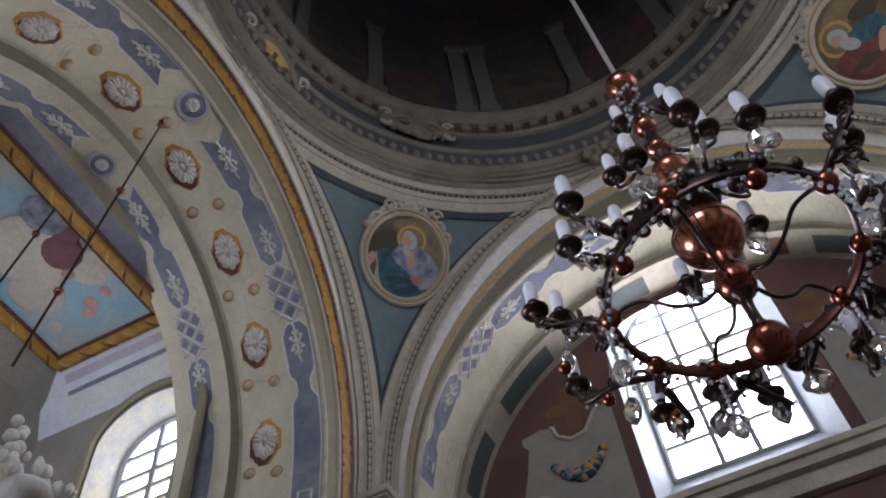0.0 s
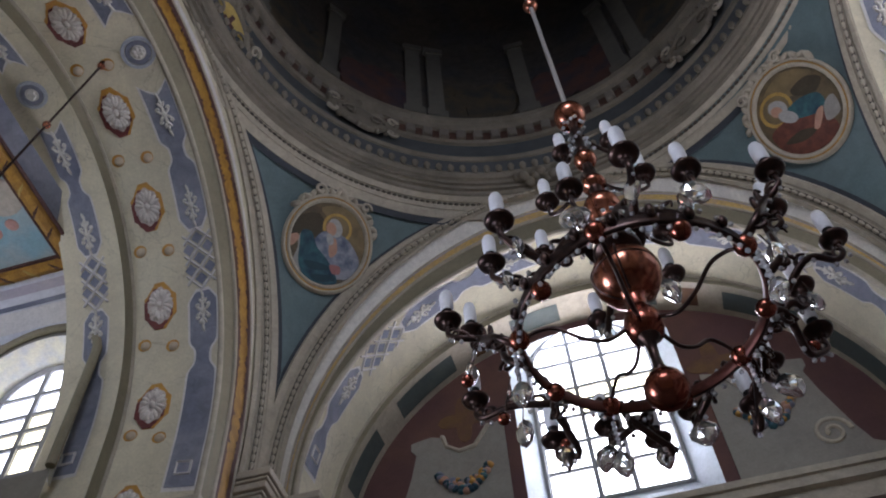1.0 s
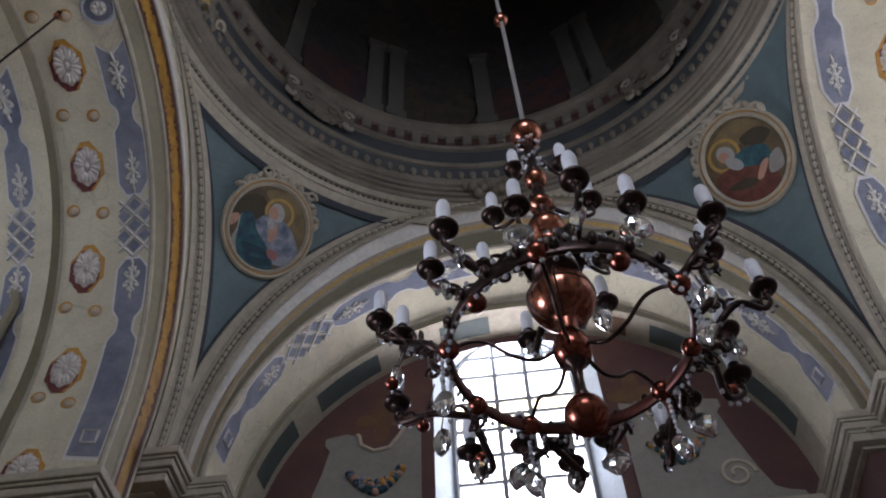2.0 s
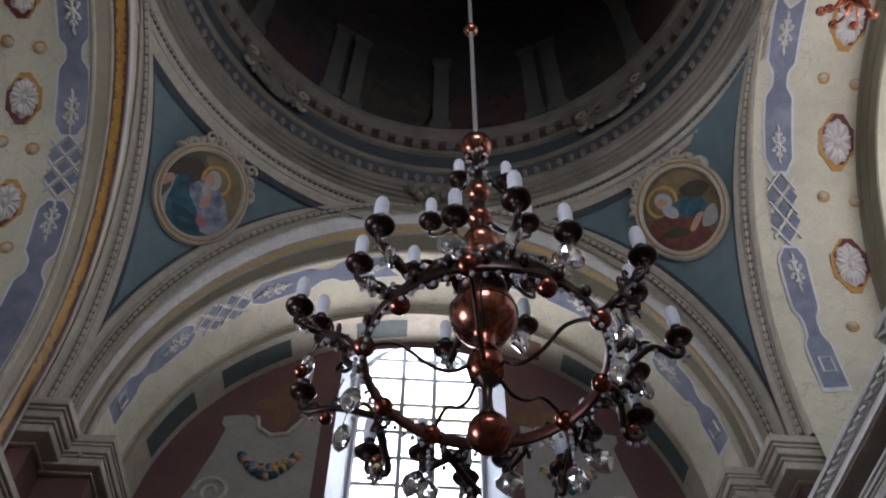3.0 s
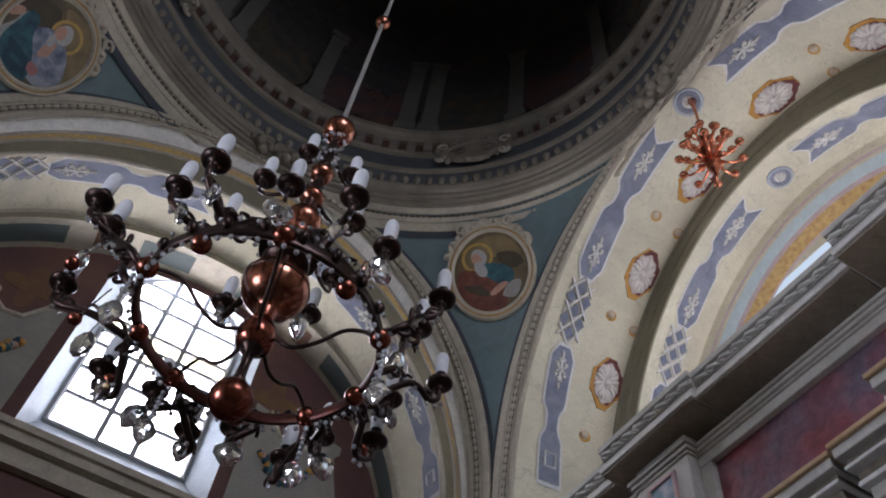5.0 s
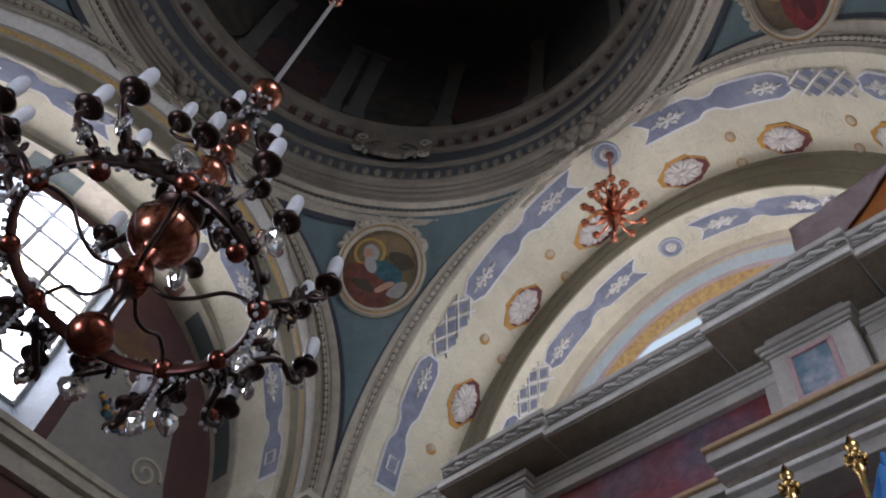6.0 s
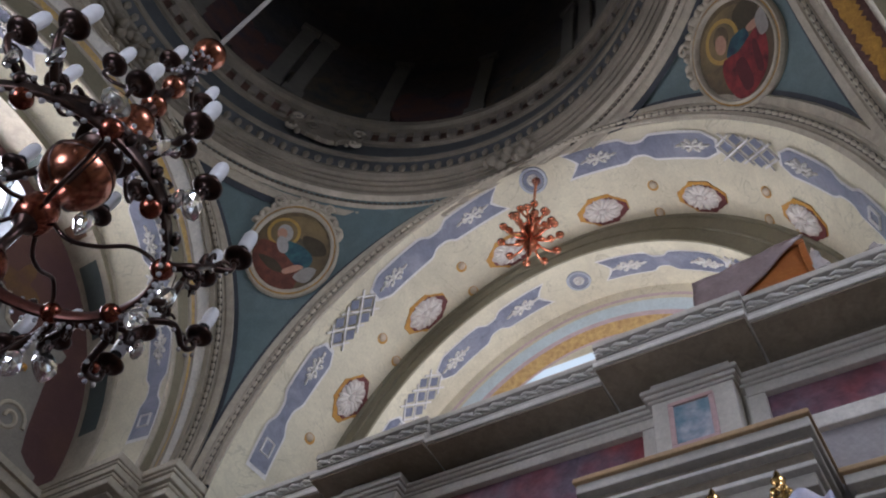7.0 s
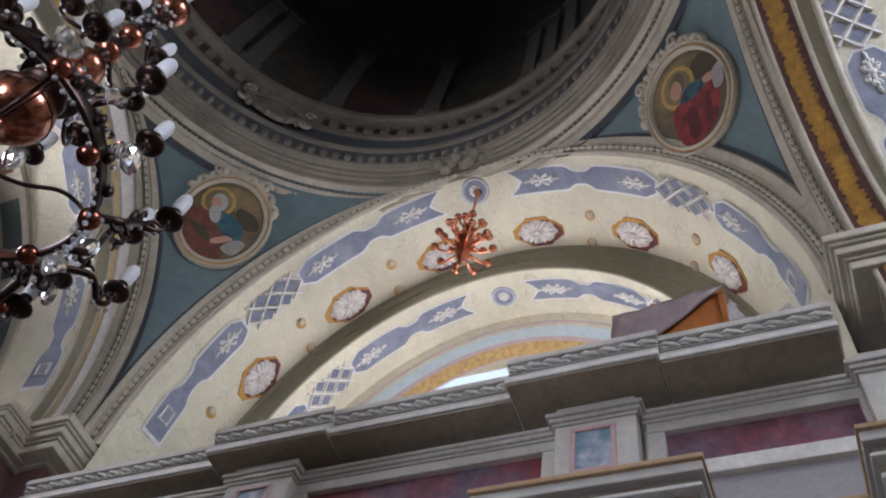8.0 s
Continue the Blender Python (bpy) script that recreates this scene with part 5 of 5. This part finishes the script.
for y0, y1 in ((-2.14, -1.43), (-0.93, 0.17), (0.65, 1.9)):
    part("marble_panel", box((2.13, y0, 3.7), (2.142, y1, 4.232)), M_MARBLE, screen, "dark red marbled panel")
    for lo, hi in (((y0 - 0.07, 3.7), (y0, 4.228)), ((y1, 3.7), (y1 + 0.07, 4.228)), ((y0 - 0.07, 4.23), (y1 + 0.07, 4.284))):
        part("panel_frame", box((2.1, lo[0], lo[1]), (2.14, hi[0], hi[1]), None, 0.004), M_ICON, screen)
    for z0, z1, d in ((4.322, 4.343, 0.03), (4.3, 4.322, 0.02), (4.285, 4.3, 0.008)):
        part("moulding", box((2.1 - d, y0 - 0.09, z0), (2.16, y1 + 0.09, z1), None, 0.006), M_ICON, screen)
for y0, y1, xf, zt in ((-1.6, -0.8, 1.75, 3.71), (-2.05, -1.6, 2.0, 3.68), (-2.3, -2.05, 1.75, 3.72), (-0.8, -0.5, 1.9, 3.72), (-0.5, 1.9, 1.9, 3.7)):
    # Set-back boards are brown wood, darkened in colour for the mouldings' shadow.
    for z0, z1, d, mt in ((-0.02, 0.0, 0.0, M_OCHREWOOD), (-0.06, -0.02, 0.015, M_ICON), (-0.09, -0.06, 0.05, M_BROWNWOOD), (-0.105, -0.09, 0.035, M_ICONLIGHT), (-0.15, -0.105, 0.07, M_BROWNWOOD), (-0.17, -0.15, 0.06, M_ICONLIGHT), (-0.22, -0.17, 0.09, M_ICON)):
        part("lower_cornice_board", box((xf + d, y0 + d * 0.5, zt + z0), (2.2, y1 - d * 0.5, zt + z1), None, 0.004), mt, screen)
    part("lower_panel", box((xf + 0.2, y0 + 0.1, 0.0), (2.16, y1 - 0.1, zt - 0.2)), M_PLUM, screen, "dark panel under the lower cornice")

part("ledge", box((2.06, -2.12, 3.93), (2.13, -1.4, 4.0), None, 0.004), M_ICONLIGHT, screen, "pale painted ledge")
part("plain_board", box((2.085, -2.1, 3.5), (2.13, -1.42, 3.928)), M_LILACGREY, screen, "lilac grey painted board")
for y in (-1.08, -1.28, -1.47):
    fin = thing("gilt_finial", "shiny gilt turned finial before the icon screen", "finial", "", "gilt finials")
    m = Matrix.Translation((1.7, y, 3.32))
    part("stem", lathe([(0.012, -3.32), (0.01, -0.02), (0.02, 0.0), (0.012, 0.015), (0.024, 0.03), (0.028, 0.045), (0.014, 0.06), (0.017, 0.075), (0.022, 0.09), (0.009, 0.105), (0.01, 0.115), (0.002, 0.13)], 14, m), M_GILT, fin, smooth=True)
    for k in range(8):
        a = 2 * math.pi * k / 8
        part("leaf", ball((1.7 + 0.024 * math.cos(a), y + 0.024 * math.sin(a), 3.36), 0.01, 6, 5, 1.6), M_GILT, fin, smooth=True)


def cloth(name, pts, mat, label):
    ob = thing(name, label, "cloth")
    rows = []
    for i in range(13):
        t = i / 12
        row = []
        for j in range(17):
            s = j / 16
            p = Vector(pts[0]).lerp(Vector(pts[1]), s).lerp(Vector(pts[3]).lerp(Vector(pts[2]), s), t)
            row.append(p + Vector((0.02 * math.sin(9 * s + 3 * t) + 0.012 * math.sin(17 * s - 5 * t), 0, 0.012 * math.sin(11 * s + 2 * t))))
        rows.append(row)
    bm = grid(rows)
    me = part("folds", bm, mat, ob, "", True)
    md = me.modifiers.new("thickness", "SOLIDIFY")
    md.thickness = 0.006


cloth("blue_cloth", [(1.68, -1.33, 3.29), (1.68, -1.37, 3.31), (1.66, -1.46, 3.1), (1.66, -1.26, 3.1)], M_CLOTHBLUE, "bright blue folded cloth beside the gilt finials")
cloth("white_cloth", [(1.7, -1.38, 3.33), (1.7, -1.6, 3.34), (1.68, -1.62, 3.1), (1.68, -1.41, 3.12)], M_CLOTHWHITE, "white and lilac patterned folded cloth")

crate = thing("wooden_crate", "orange wooden crate half wrapped in plastic film", "crate")
part("box_body", box((1.95, -1.765, 4.582), (2.2, -1.45, 4.86), None, 0.006), M_WOOD, crate)
for a, b in (((1.935, -1.768, 4.582), (1.95, -1.74, 4.845)), ((1.935, -1.475, 4.582), (1.95, -1.447, 4.845)), ((1.933, -1.768, 4.846), (1.95, -1.447, 4.872))):
    part("batten", box(a, b, None, 0.004), M_WOOD, crate)
rows = []
for i in range(9):
    q = i / 8
    lo, hi = Vector((1.915, -1.27 - 0.2 * q, 4.585 + 0.015 * q)), Vector((1.925, -1.28 - 0.495 * q, 4.825 + 0.07 * q))
    rows.append([lo.lerp(hi, j / 8) + Vector((0.006 * math.sin(i * 2.1 + j * 1.3), 0, 0.004 * math.sin(i * 1.7))) for j in range(9)])
sheet = part("wrapped_board", grid(rows), M_FILM2, crate, "board wrapped in dusty film", True)
sheet.modifiers.new("thickness", "SOLIDIFY").thickness = -0.012
rows = []
for i in range(22):
    q = i / 21
    y = -1.765 - 0.33 * q
    top = 0.06 + 0.25 * math.exp(-(q / 0.14) ** 2) + 0.1 * math.exp(-((q - 0.68) / 0.1) ** 2)
    rows.append([(1.925 + 0.22 * j / 9 + 0.012 * math.sin(i * 1.9 + j), y + 0.014 * math.sin(j * 1.7 + i), 4.585 + max(0.0, top * math.sin(math.pi * min(1, (j + 0.3) / 6)) * (0.85 + 0.15 * math.sin(i * 2.3 + j * 1.9)))) for j in range(10)])
film = part("plastic_film", grid(rows), M_FILM, crate, "crumpled clear plastic film", True)
# ---- great chandelier ----
AX = Vector((0.047, -0.05, 0))
lustre = thing("chandelier", "copper and dark bronze chandelier with candle bulbs and crystals", "chandelier", at=AX)
part("bottom_ball", lathe([(0.003, 3.136)] + [(0.061 * math.sin(q), 3.197 - 0.061 * math.cos(q)) for q in (0.15 + 2.7 * k / 14 for k in range(15))] + [(0.02, 3.255)], 28), M_COPPERRED, lustre, "polished copper ball", True)
part("lower_shaft", lathe([(0.02, 3.25), (0.026, 3.262), (0.016, 3.28), (0.014, 3.33), (0.017, 3.375), (0.03, 3.388), (0.034, 3.4)], 20), M_BRONZE, lustre, "dark turned shaft", True)
part("lower_ball", lathe([(0.034, 3.398), (0.05, 3.41), (0.057, 3.44), (0.058, 3.46), (0.05, 3.49), (0.034, 3.505), (0.03, 3.53), (0.035, 3.562)], 28), M_COPPERRED, lustre, "copper ball with a neck", True)
part("great_ball", lathe([(0.034, 3.565)] + [(0.107 * math.sin(a), 3.68 - 0.107 * math.cos(a)) for a in (0.4 + (math.pi - 0.75) * k / 18 for k in range(19))] + [(0.04, 3.79)], 32), M_COPPER, lustre, "large polished copper ball", True)
part("ball_seam", lathe([(0.107, 3.676), (0.1095, 3.68), (0.107, 3.684)], 32), M_BRONZE, lustre)
part("upper_shaft", lathe([(0.04, 3.785), (0.075, 3.8), (0.08, 3.815), (0.05, 3.83), (0.03, 3.85), (0.028, 3.9), (0.034, 3.96), (0.03, 4.0), (0.03, 4.12), (0.02, 4.16), (0.024, 4.19), (0.028, 4.25), (0.018, 4.27), (0.026, 4.3), (0.018, 4.33), (0.018, 4.44), (0.026, 4.455), (0.014, 4.48), (0.024, 4.53), (0.014, 4.56), (0.026, 4.6), (0.014, 4.64), (0.02, 4.68)], 24), M_BRONZE, lustre, "dark turned shaft", True)
part("bell", lathe([(0.034, 3.9), (0.046, 3.925), (0.05, 3.955), (0.04, 3.985), (0.052, 3.995), (0.058, 4.01)], 28), M_COPPER, lustre, "copper bell", True)
part("middle_ball", lathe([(0.04, 4.0)] + [(0.066 * math.sin(q), 4.06 - 0.066 * math.cos(q)) for q in (0.6 + 2.0 * k / 12 for k in range(13))] + [(0.03, 4.125)], 28), M_COPPER, lustre, "copper ball", True)
part("disc", lathe([(0.02, 4.185), (0.042, 4.2), (0.046, 4.215), (0.04, 4.235), (0.02, 4.245)], 24), M_COPPER, lustre, "copper disc", True)
part("small_ball", ball((0, 0, 4.39), 0.044, 22, 12), M_COPPER, lustre, "copper ball", True)
part("top_ball", lathe([(0.002, 4.808)] + [(0.066 * math.sin(a), 4.742 + 0.066 * math.cos(a)) for a in (0.15 + 2.85 * k / 14 for k in range(15))], 28), M_COPPER, lustre, "polished copper ball", True)
part("rod", tube([(0, 0, 4.8), (0, 0, 12.42)], 0.0105, 10), M_RODGREY, lustre, "pale grey hanging rod")
part("rod_ball", ball((0, 0, 5.985), 0.04, 18, 10), M_COPPER, lustre, "small copper ball", True)
part("collar", lathe([(0.075, 3.85), (0.1, 3.855), (0.105, 3.87), (0.1, 3.885), (0.075, 3.89)], 28), M_BRONZE, lustre, "dark bronze collar", True)
HOOP_R, HOOP_Z = 0.36, 3.47
hoop = part("hoop", lathe([(HOOP_R - 0.004, HOOP_Z - 0.02), (HOOP_R + 0.005, HOOP_Z - 0.021), (HOOP_R + 0.009, HOOP_Z - 0.016), (HOOP_R + 0.004, HOOP_Z), (HOOP_R + 0.009, HOOP_Z + 0.016), (HOOP_R + 0.005, HOOP_Z + 0.021), (HOOP_R - 0.004, HOOP_Z + 0.02)], 72), M_BRONZE, lustre, "dark bronze hoop", True)
part("hoop_lining", lathe([(HOOP_R - 0.004, HOOP_Z + 0.02), (HOOP_R - 0.009, HOOP_Z + 0.016), (HOOP_R - 0.009, HOOP_Z - 0.016), (HOOP_R - 0.004, HOOP_Z - 0.02)], 72), M_COPPERDARK, hoop, "dark copper lining of the hoop", True)


def polar(a, r, z):
    return Vector((r * math.cos(radians(a)), r * math.sin(radians(a)), z))


MAIN = [41 + 72 * k for k in range(5)]
SIDE = [5 + 72 * k for k in range(5)]
for a in MAIN:
    part("hoop_ball", ball(polar(a, HOOP_R, HOOP_Z + 0.005), 0.033, 16, 10), M_COPPERRED, lustre, "copper ball on the hoop", True)
    part("brace", tube(smooth_path([polar(a, 0.05, 3.45), polar(a, 0.11, 3.415), polar(a, 0.18, 3.44), polar(a, 0.25, 3.5), polar(a, 0.31, 3.5), polar(a, 0.345, 3.475)], 6), 0.0065, 8), M_BRONZE, lustre, "thin curved dark rod", True)
    if a in (41, 185, 257):
        part("strap", tube([polar(a + 3, 0.1085 * math.sin(q), 3.68 - 0.1085 * math.cos(q)) for q in (0.3 + 2.5 * k / 16 for k in range(17))], 0.0035, 6), M_BRONZE, lustre)
for a in SIDE:
    part("hoop_ball", ball(polar(a, 0.345, 3.44), 0.03, 16, 10), M_COPPERRED, lustre, "copper ball under the hoop", True)


def cup_mesh():
    return mesh_of("drip_cup", lathe([(0.004, -0.03), (0.012, -0.028), (0.016, -0.02), (0.012, -0.012), (0.03, -0.008), (0.043, 0.0), (0.048, 0.01), (0.045, 0.013), (0.036, 0.004), (0.016, 0.002), (0.002, 0.002)], 24), M_BRONZE, True)


def socket_mesh():
    return mesh_of("socket", lathe([(0.017, 0.0), (0.017, 0.03), (0.014, 0.032), (0.014, 0.05), (0.019, 0.052), (0.019, 0.058)], 16), M_SOCKET, True)


def bulb_mesh():
    return mesh_of("bulb", lathe([(0.019, 0.056), (0.022, 0.062), (0.0235, 0.09), (0.024, 0.115), (0.023, 0.136), (0.018, 0.153), (0.01, 0.163), (0.001, 0.166)], 18), M_BULB, True)


def drop_bm(size, wide, seed=3):
    """A broad cut crystal: uneven facets round a flattened almond."""
    cut = random.Random(seed)
    bm = bmesh.new()
    rows = []
    for k, (r, z) in enumerate(((0.12, 0.0), (0.55, -0.12), (0.95, -0.32), (1.0, -0.52), (0.72, -0.74), (0.3, -0.93), (0.04, -1.0))):
        rows.append([Vector((wide * r * math.cos(a) * cut.uniform(0.88, 1.06), wide * 0.6 * r * math.sin(a) * cut.uniform(0.88, 1.06), size * z)) for a in (2 * math.pi * (j + 0.5 * (k % 2)) / 9 for j in range(9))])
    vs = grid_into(bm, rows, True)
    bm.faces.new(vs[0])
    bm.faces.new(vs[-1][::-1])
    bmesh.ops.triangulate(bm, faces=bm.faces[:])
    return bm


CUP, SOCKET, BULB = cup_mesh(), socket_mesh(), bulb_mesh()
DROP = mesh_of("crystal_drop", drop_bm(0.1, 0.034), M_CRYSTAL)
PLUMP = mesh_of("crystal_pendant", drop_bm(0.1, 0.05, 8), M_CRYSTAL)
SMALL = mesh_of("crystal_bead", ball((0, 0, 0), 0.0085, 7, 4), M_BEAD)
rnd = random.Random(11)


def piece(name, mesh, where, parent, label="", turn=0.0):
    ob = new(name, mesh)
    ob.parent = parent
    ob.matrix_local = Matrix.Translation(where) @ Matrix.Rotation(turn, 4, "Z")
    if label:
        tagged(ob, label)
    return ob


# candles: angle, radius, height of the cup
TOP = [(142, 0.22, 4.37), (112, 0.16, 4.71), (40, 0.18, 4.66), (18, 0.2, 4.29), (-118, 0.22, 3.93), (140, 0.3, 4.12), (45, 0.3, 4.12)]
INNER = [(-146, 0.41, 3.8), (-80, 0.38, 3.77), (-43, 0.34, 3.82), (179, 0.41, 3.91), (102, 0.45, 3.98), (60, 0.4, 4.03)]
OUTER = [(-20, 0.52, 3.79), (169, 0.61, 3.8), (4, 0.52, 3.87), (13, 0.7, 3.8), (146, 0.7, 3.68), (155, 0.6, 3.87), (25, 0.6, 3.72), (28, 0.6, 3.54), (56, 0.52, 3.44), (106, 0.6, 3.6), (125, 0.6, 3.52), (91, 0.6, 3.52), (48, 0.6, 3.61), (78, 0.6, 3.6)]


def leaves(bm, path, count, size):
    for k in range(count):
        i = int(len(path) * (0.25 + 0.5 * k / count))
        p, q = path[i], path[min(i + 2, len(path) - 1)]
        d = (q - p).normalized()
        up = (Vector((0, 0, 1)) - d * d.z).normalized()
        tube_into(bm, smooth_path([p, p + up * size * 0.8 + d * size * 0.4, p + up * size * 1.2 + d * size * 1.3, p + up * size * 0.7 + d * size * 1.8], 3), [0.009 * (1 - j / 11) + 0.002 for j in range(10)], 6)


for tier, rows in (("top", TOP), ("inner", INNER), ("outer", OUTER)):
    for a, r, z in rows:
        if tier == "top":
            keys = [polar(a, 0.03, z - 0.06), polar(a, r * 0.35, z - 0.1), polar(a, r * 0.75, z - 0.11), polar(a, r, z - 0.075), polar(a, r, z - 0.028)]
            thick = 0.008
        elif tier == "inner":
            keys = [polar(a, 0.09, 3.87), polar(a, 0.17, 3.82 + (z - 3.8) * 0.3), polar(a, 0.26, z - 0.13), polar(a, r * 0.86, z - 0.12), polar(a, r, z - 0.07), polar(a, r, z - 0.028)]
            thick = 0.013
        else:
            lean = a + (12 if int(a) % 2 else -12)
            keys = [polar(lean, HOOP_R, HOOP_Z + 0.01), polar(lean, HOOP_R + 0.07, HOOP_Z + 0.02 + (z - 3.5) * 0.15), polar(a - 2, (HOOP_R + r) / 2 + 0.02, z - 0.12), polar(a, r - 0.04, z - 0.1), polar(a, r, z - 0.065), polar(a, r, z - 0.028)]
            thick = 0.0115
        path = smooth_path(keys, 7)
        bm = bmesh.new()
        tube_into(bm, path, [thick * (1.25 - 0.5 * i / len(path)) for i in range(len(path))], 8)
        if tier != "top":
            leaves(bm, path, 4, 0.03)
            c = keys[1] + Vector((0, 0, -0.03))
            out = polar(a, 1, 0)
            tube_into(bm, [c + out * 0.03 * (1 - k / 18) * math.cos(0.55 * k) + Vector((0, 0, 0.03 * (1 - k / 18) * math.sin(0.55 * k))) for k in range(14)], 0.007, 6)
        arm = part("arm", bm, M_BRONZE, lustre, "curved dark bronze arm with leaves", True)
        end = polar(a, r, z)
        piece("drip_cup", CUP, end, arm, "dark bronze drip cup")
        piece("socket", SOCKET, end, arm, "black candle socket")
        piece("bulb", BULB, end, arm, "white candle bulb, unlit")
        if tier == "inner" or tier == "outer" and rnd.random() < 0.2:
            piece("crystal_drop", DROP, end + polar(a, -0.05, -0.06), arm, "cut crystal drop", rnd.random() * 6)
        for q in range(3 if tier == "top" else 7):
            p = path[int(len(path) * (0.12 + 0.11 * q)) % len(path)]
            piece("crystal_bead", SMALL, p + Vector((rnd.uniform(-0.012, 0.012), rnd.uniform(-0.012, 0.012), -0.018 - rnd.random() * 0.01)), arm)

for k in range(26):
    a = 360 * k / 26
    piece("crystal_bead", SMALL, polar(a, 0.112 + 0.012 * (k % 2), 3.862 + 0.018 * (k % 3)), lustre)
for k in range(64):
    piece("crystal_bead", SMALL, polar(360 * k / 64, HOOP_R + 0.004, HOOP_Z - 0.038 - 0.006 * (k % 2)), lustre)
LEAF = mesh_of("bronze_leaf", ball((0, 0, 0), 0.016, 7, 5, 1.5), M_BRONZE, True)
for k in range(22):
    piece("bronze_leaf", LEAF, polar(360 * k / 22 + 3, HOOP_R + 0.012, HOOP_Z + 0.02 + 0.008 * (k % 2)), hoop, "", 0.4 * k)
for k in range(44):
    piece("crystal_bead", SMALL, polar(360 * k / 44, HOOP_R + 0.014, HOOP_Z + 0.03 + 0.006 * (k % 2)), hoop)
for k in range(14):
    piece("crystal_bead", SMALL, polar(360 * k / 14, 0.036, 4.5 + 0.02 * (k % 3)), lustre)
    piece("crystal_bead", SMALL, polar(360 * k / 14 + 9, 0.04, 4.64 + 0.014 * (k % 3)), lustre)
for a in MAIN:
    if a == 257:
        continue
    for k in range(6):
        piece("crystal_bead", SMALL, polar(a, HOOP_R + 0.02, HOOP_Z - 0.05 - 0.02 * k), lustre)
    piece("crystal_drop", DROP, polar(a, HOOP_R + 0.02, HOOP_Z - 0.16), lustre, "cut crystal drop", a)
for a in (28, 56, 124, 150, 172):
    part("pendant_ball", ball(polar(a, 0.55, 3.47), 0.022, 14, 8), M_COPPERRED, lustre, "small copper ball", True)
    part("pendant_wire", tube([polar(a, 0.55, 3.47), polar(a, 0.5, 3.62)], 0.003, 5), M_BRONZE, lustre)

# large pendants: place from the chandelier's axis, and how far each is turned and tipped
for k, (x, y, z) in enumerate(((-0.12, -0.3, 3.68), (0.25, -0.25, 3.71), (0.13, 0.15, 3.8), (-0.55, 0.2, 3.67), (-0.435, 0.4, 3.53), (-0.175, 0.45, 3.43), (0.12, 0.45, 3.44), (0.38, 0.35, 3.47), (0.55, 0.2, 3.62), (0.42, -0.05, 3.6))):
    ob = piece("crystal_pendant", PLUMP if k not in (3, 8) else DROP, Vector((x, y, z)), lustre, "large cut crystal pendant")
    ob.matrix_local = Matrix.Translation((x, y, z)) @ Matrix.Rotation(0.5 * k, 4, "Z") @ Matrix.Rotation(0.5 * math.sin(2.1 * k), 4, "Y")
    part("pendant_wire", tube([(x, y, z - 0.004), (x * 0.97, y * 0.97, z + 0.07)], 0.0022, 5), M_BRONZE, lustre)

# ---- small copper chandelier under the east arch ----
small = thing("small_chandelier", "small bright copper chandelier hung under the east arch", "chandelier", at=(2.42, -0.1, -0.2))
part("stem", lathe([(0.02, 7.945), (0.035, 7.92), (0.012, 7.84), (0.01, 7.4), (0.03, 7.36), (0.05, 7.32), (0.03, 7.26), (0.04, 7.2), (0.07, 7.14), (0.078, 7.08), (0.04, 7.0), (0.055, 6.96), (0.04, 6.9), (0.012, 6.86), (0.02, 6.83), (0.003, 6.79)], 20), M_COPPERBRIGHT, small, "turned copper stem", True)
for tier, n, r, z in ((0, 10, 0.21, 7.03), (1, 8, 0.165, 7.19), (2, 6, 0.11, 7.34)):
    for k in range(n):
        a = 360 * k / n + 17 * tier
        path = smooth_path([polar(a, 0.025, z), polar(a, r * 0.45, z - 0.05), polar(a, r * 0.8, z - 0.04), polar(a, r, z + 0.0)], 5)
        arm = part("arm", tube(path, 0.0095, 6), M_COPPERBRIGHT, small, "curved copper arm", True)
        part("cup", lathe([(0.003, -0.018), (0.024, -0.012), (0.032, 0.008), (0.018, 0.014), (0.016, 0.036), (0.002, 0.04)], 12, Matrix.Translation(polar(a, r, z))), M_COPPERBRIGHT, arm, "small copper cup", True)
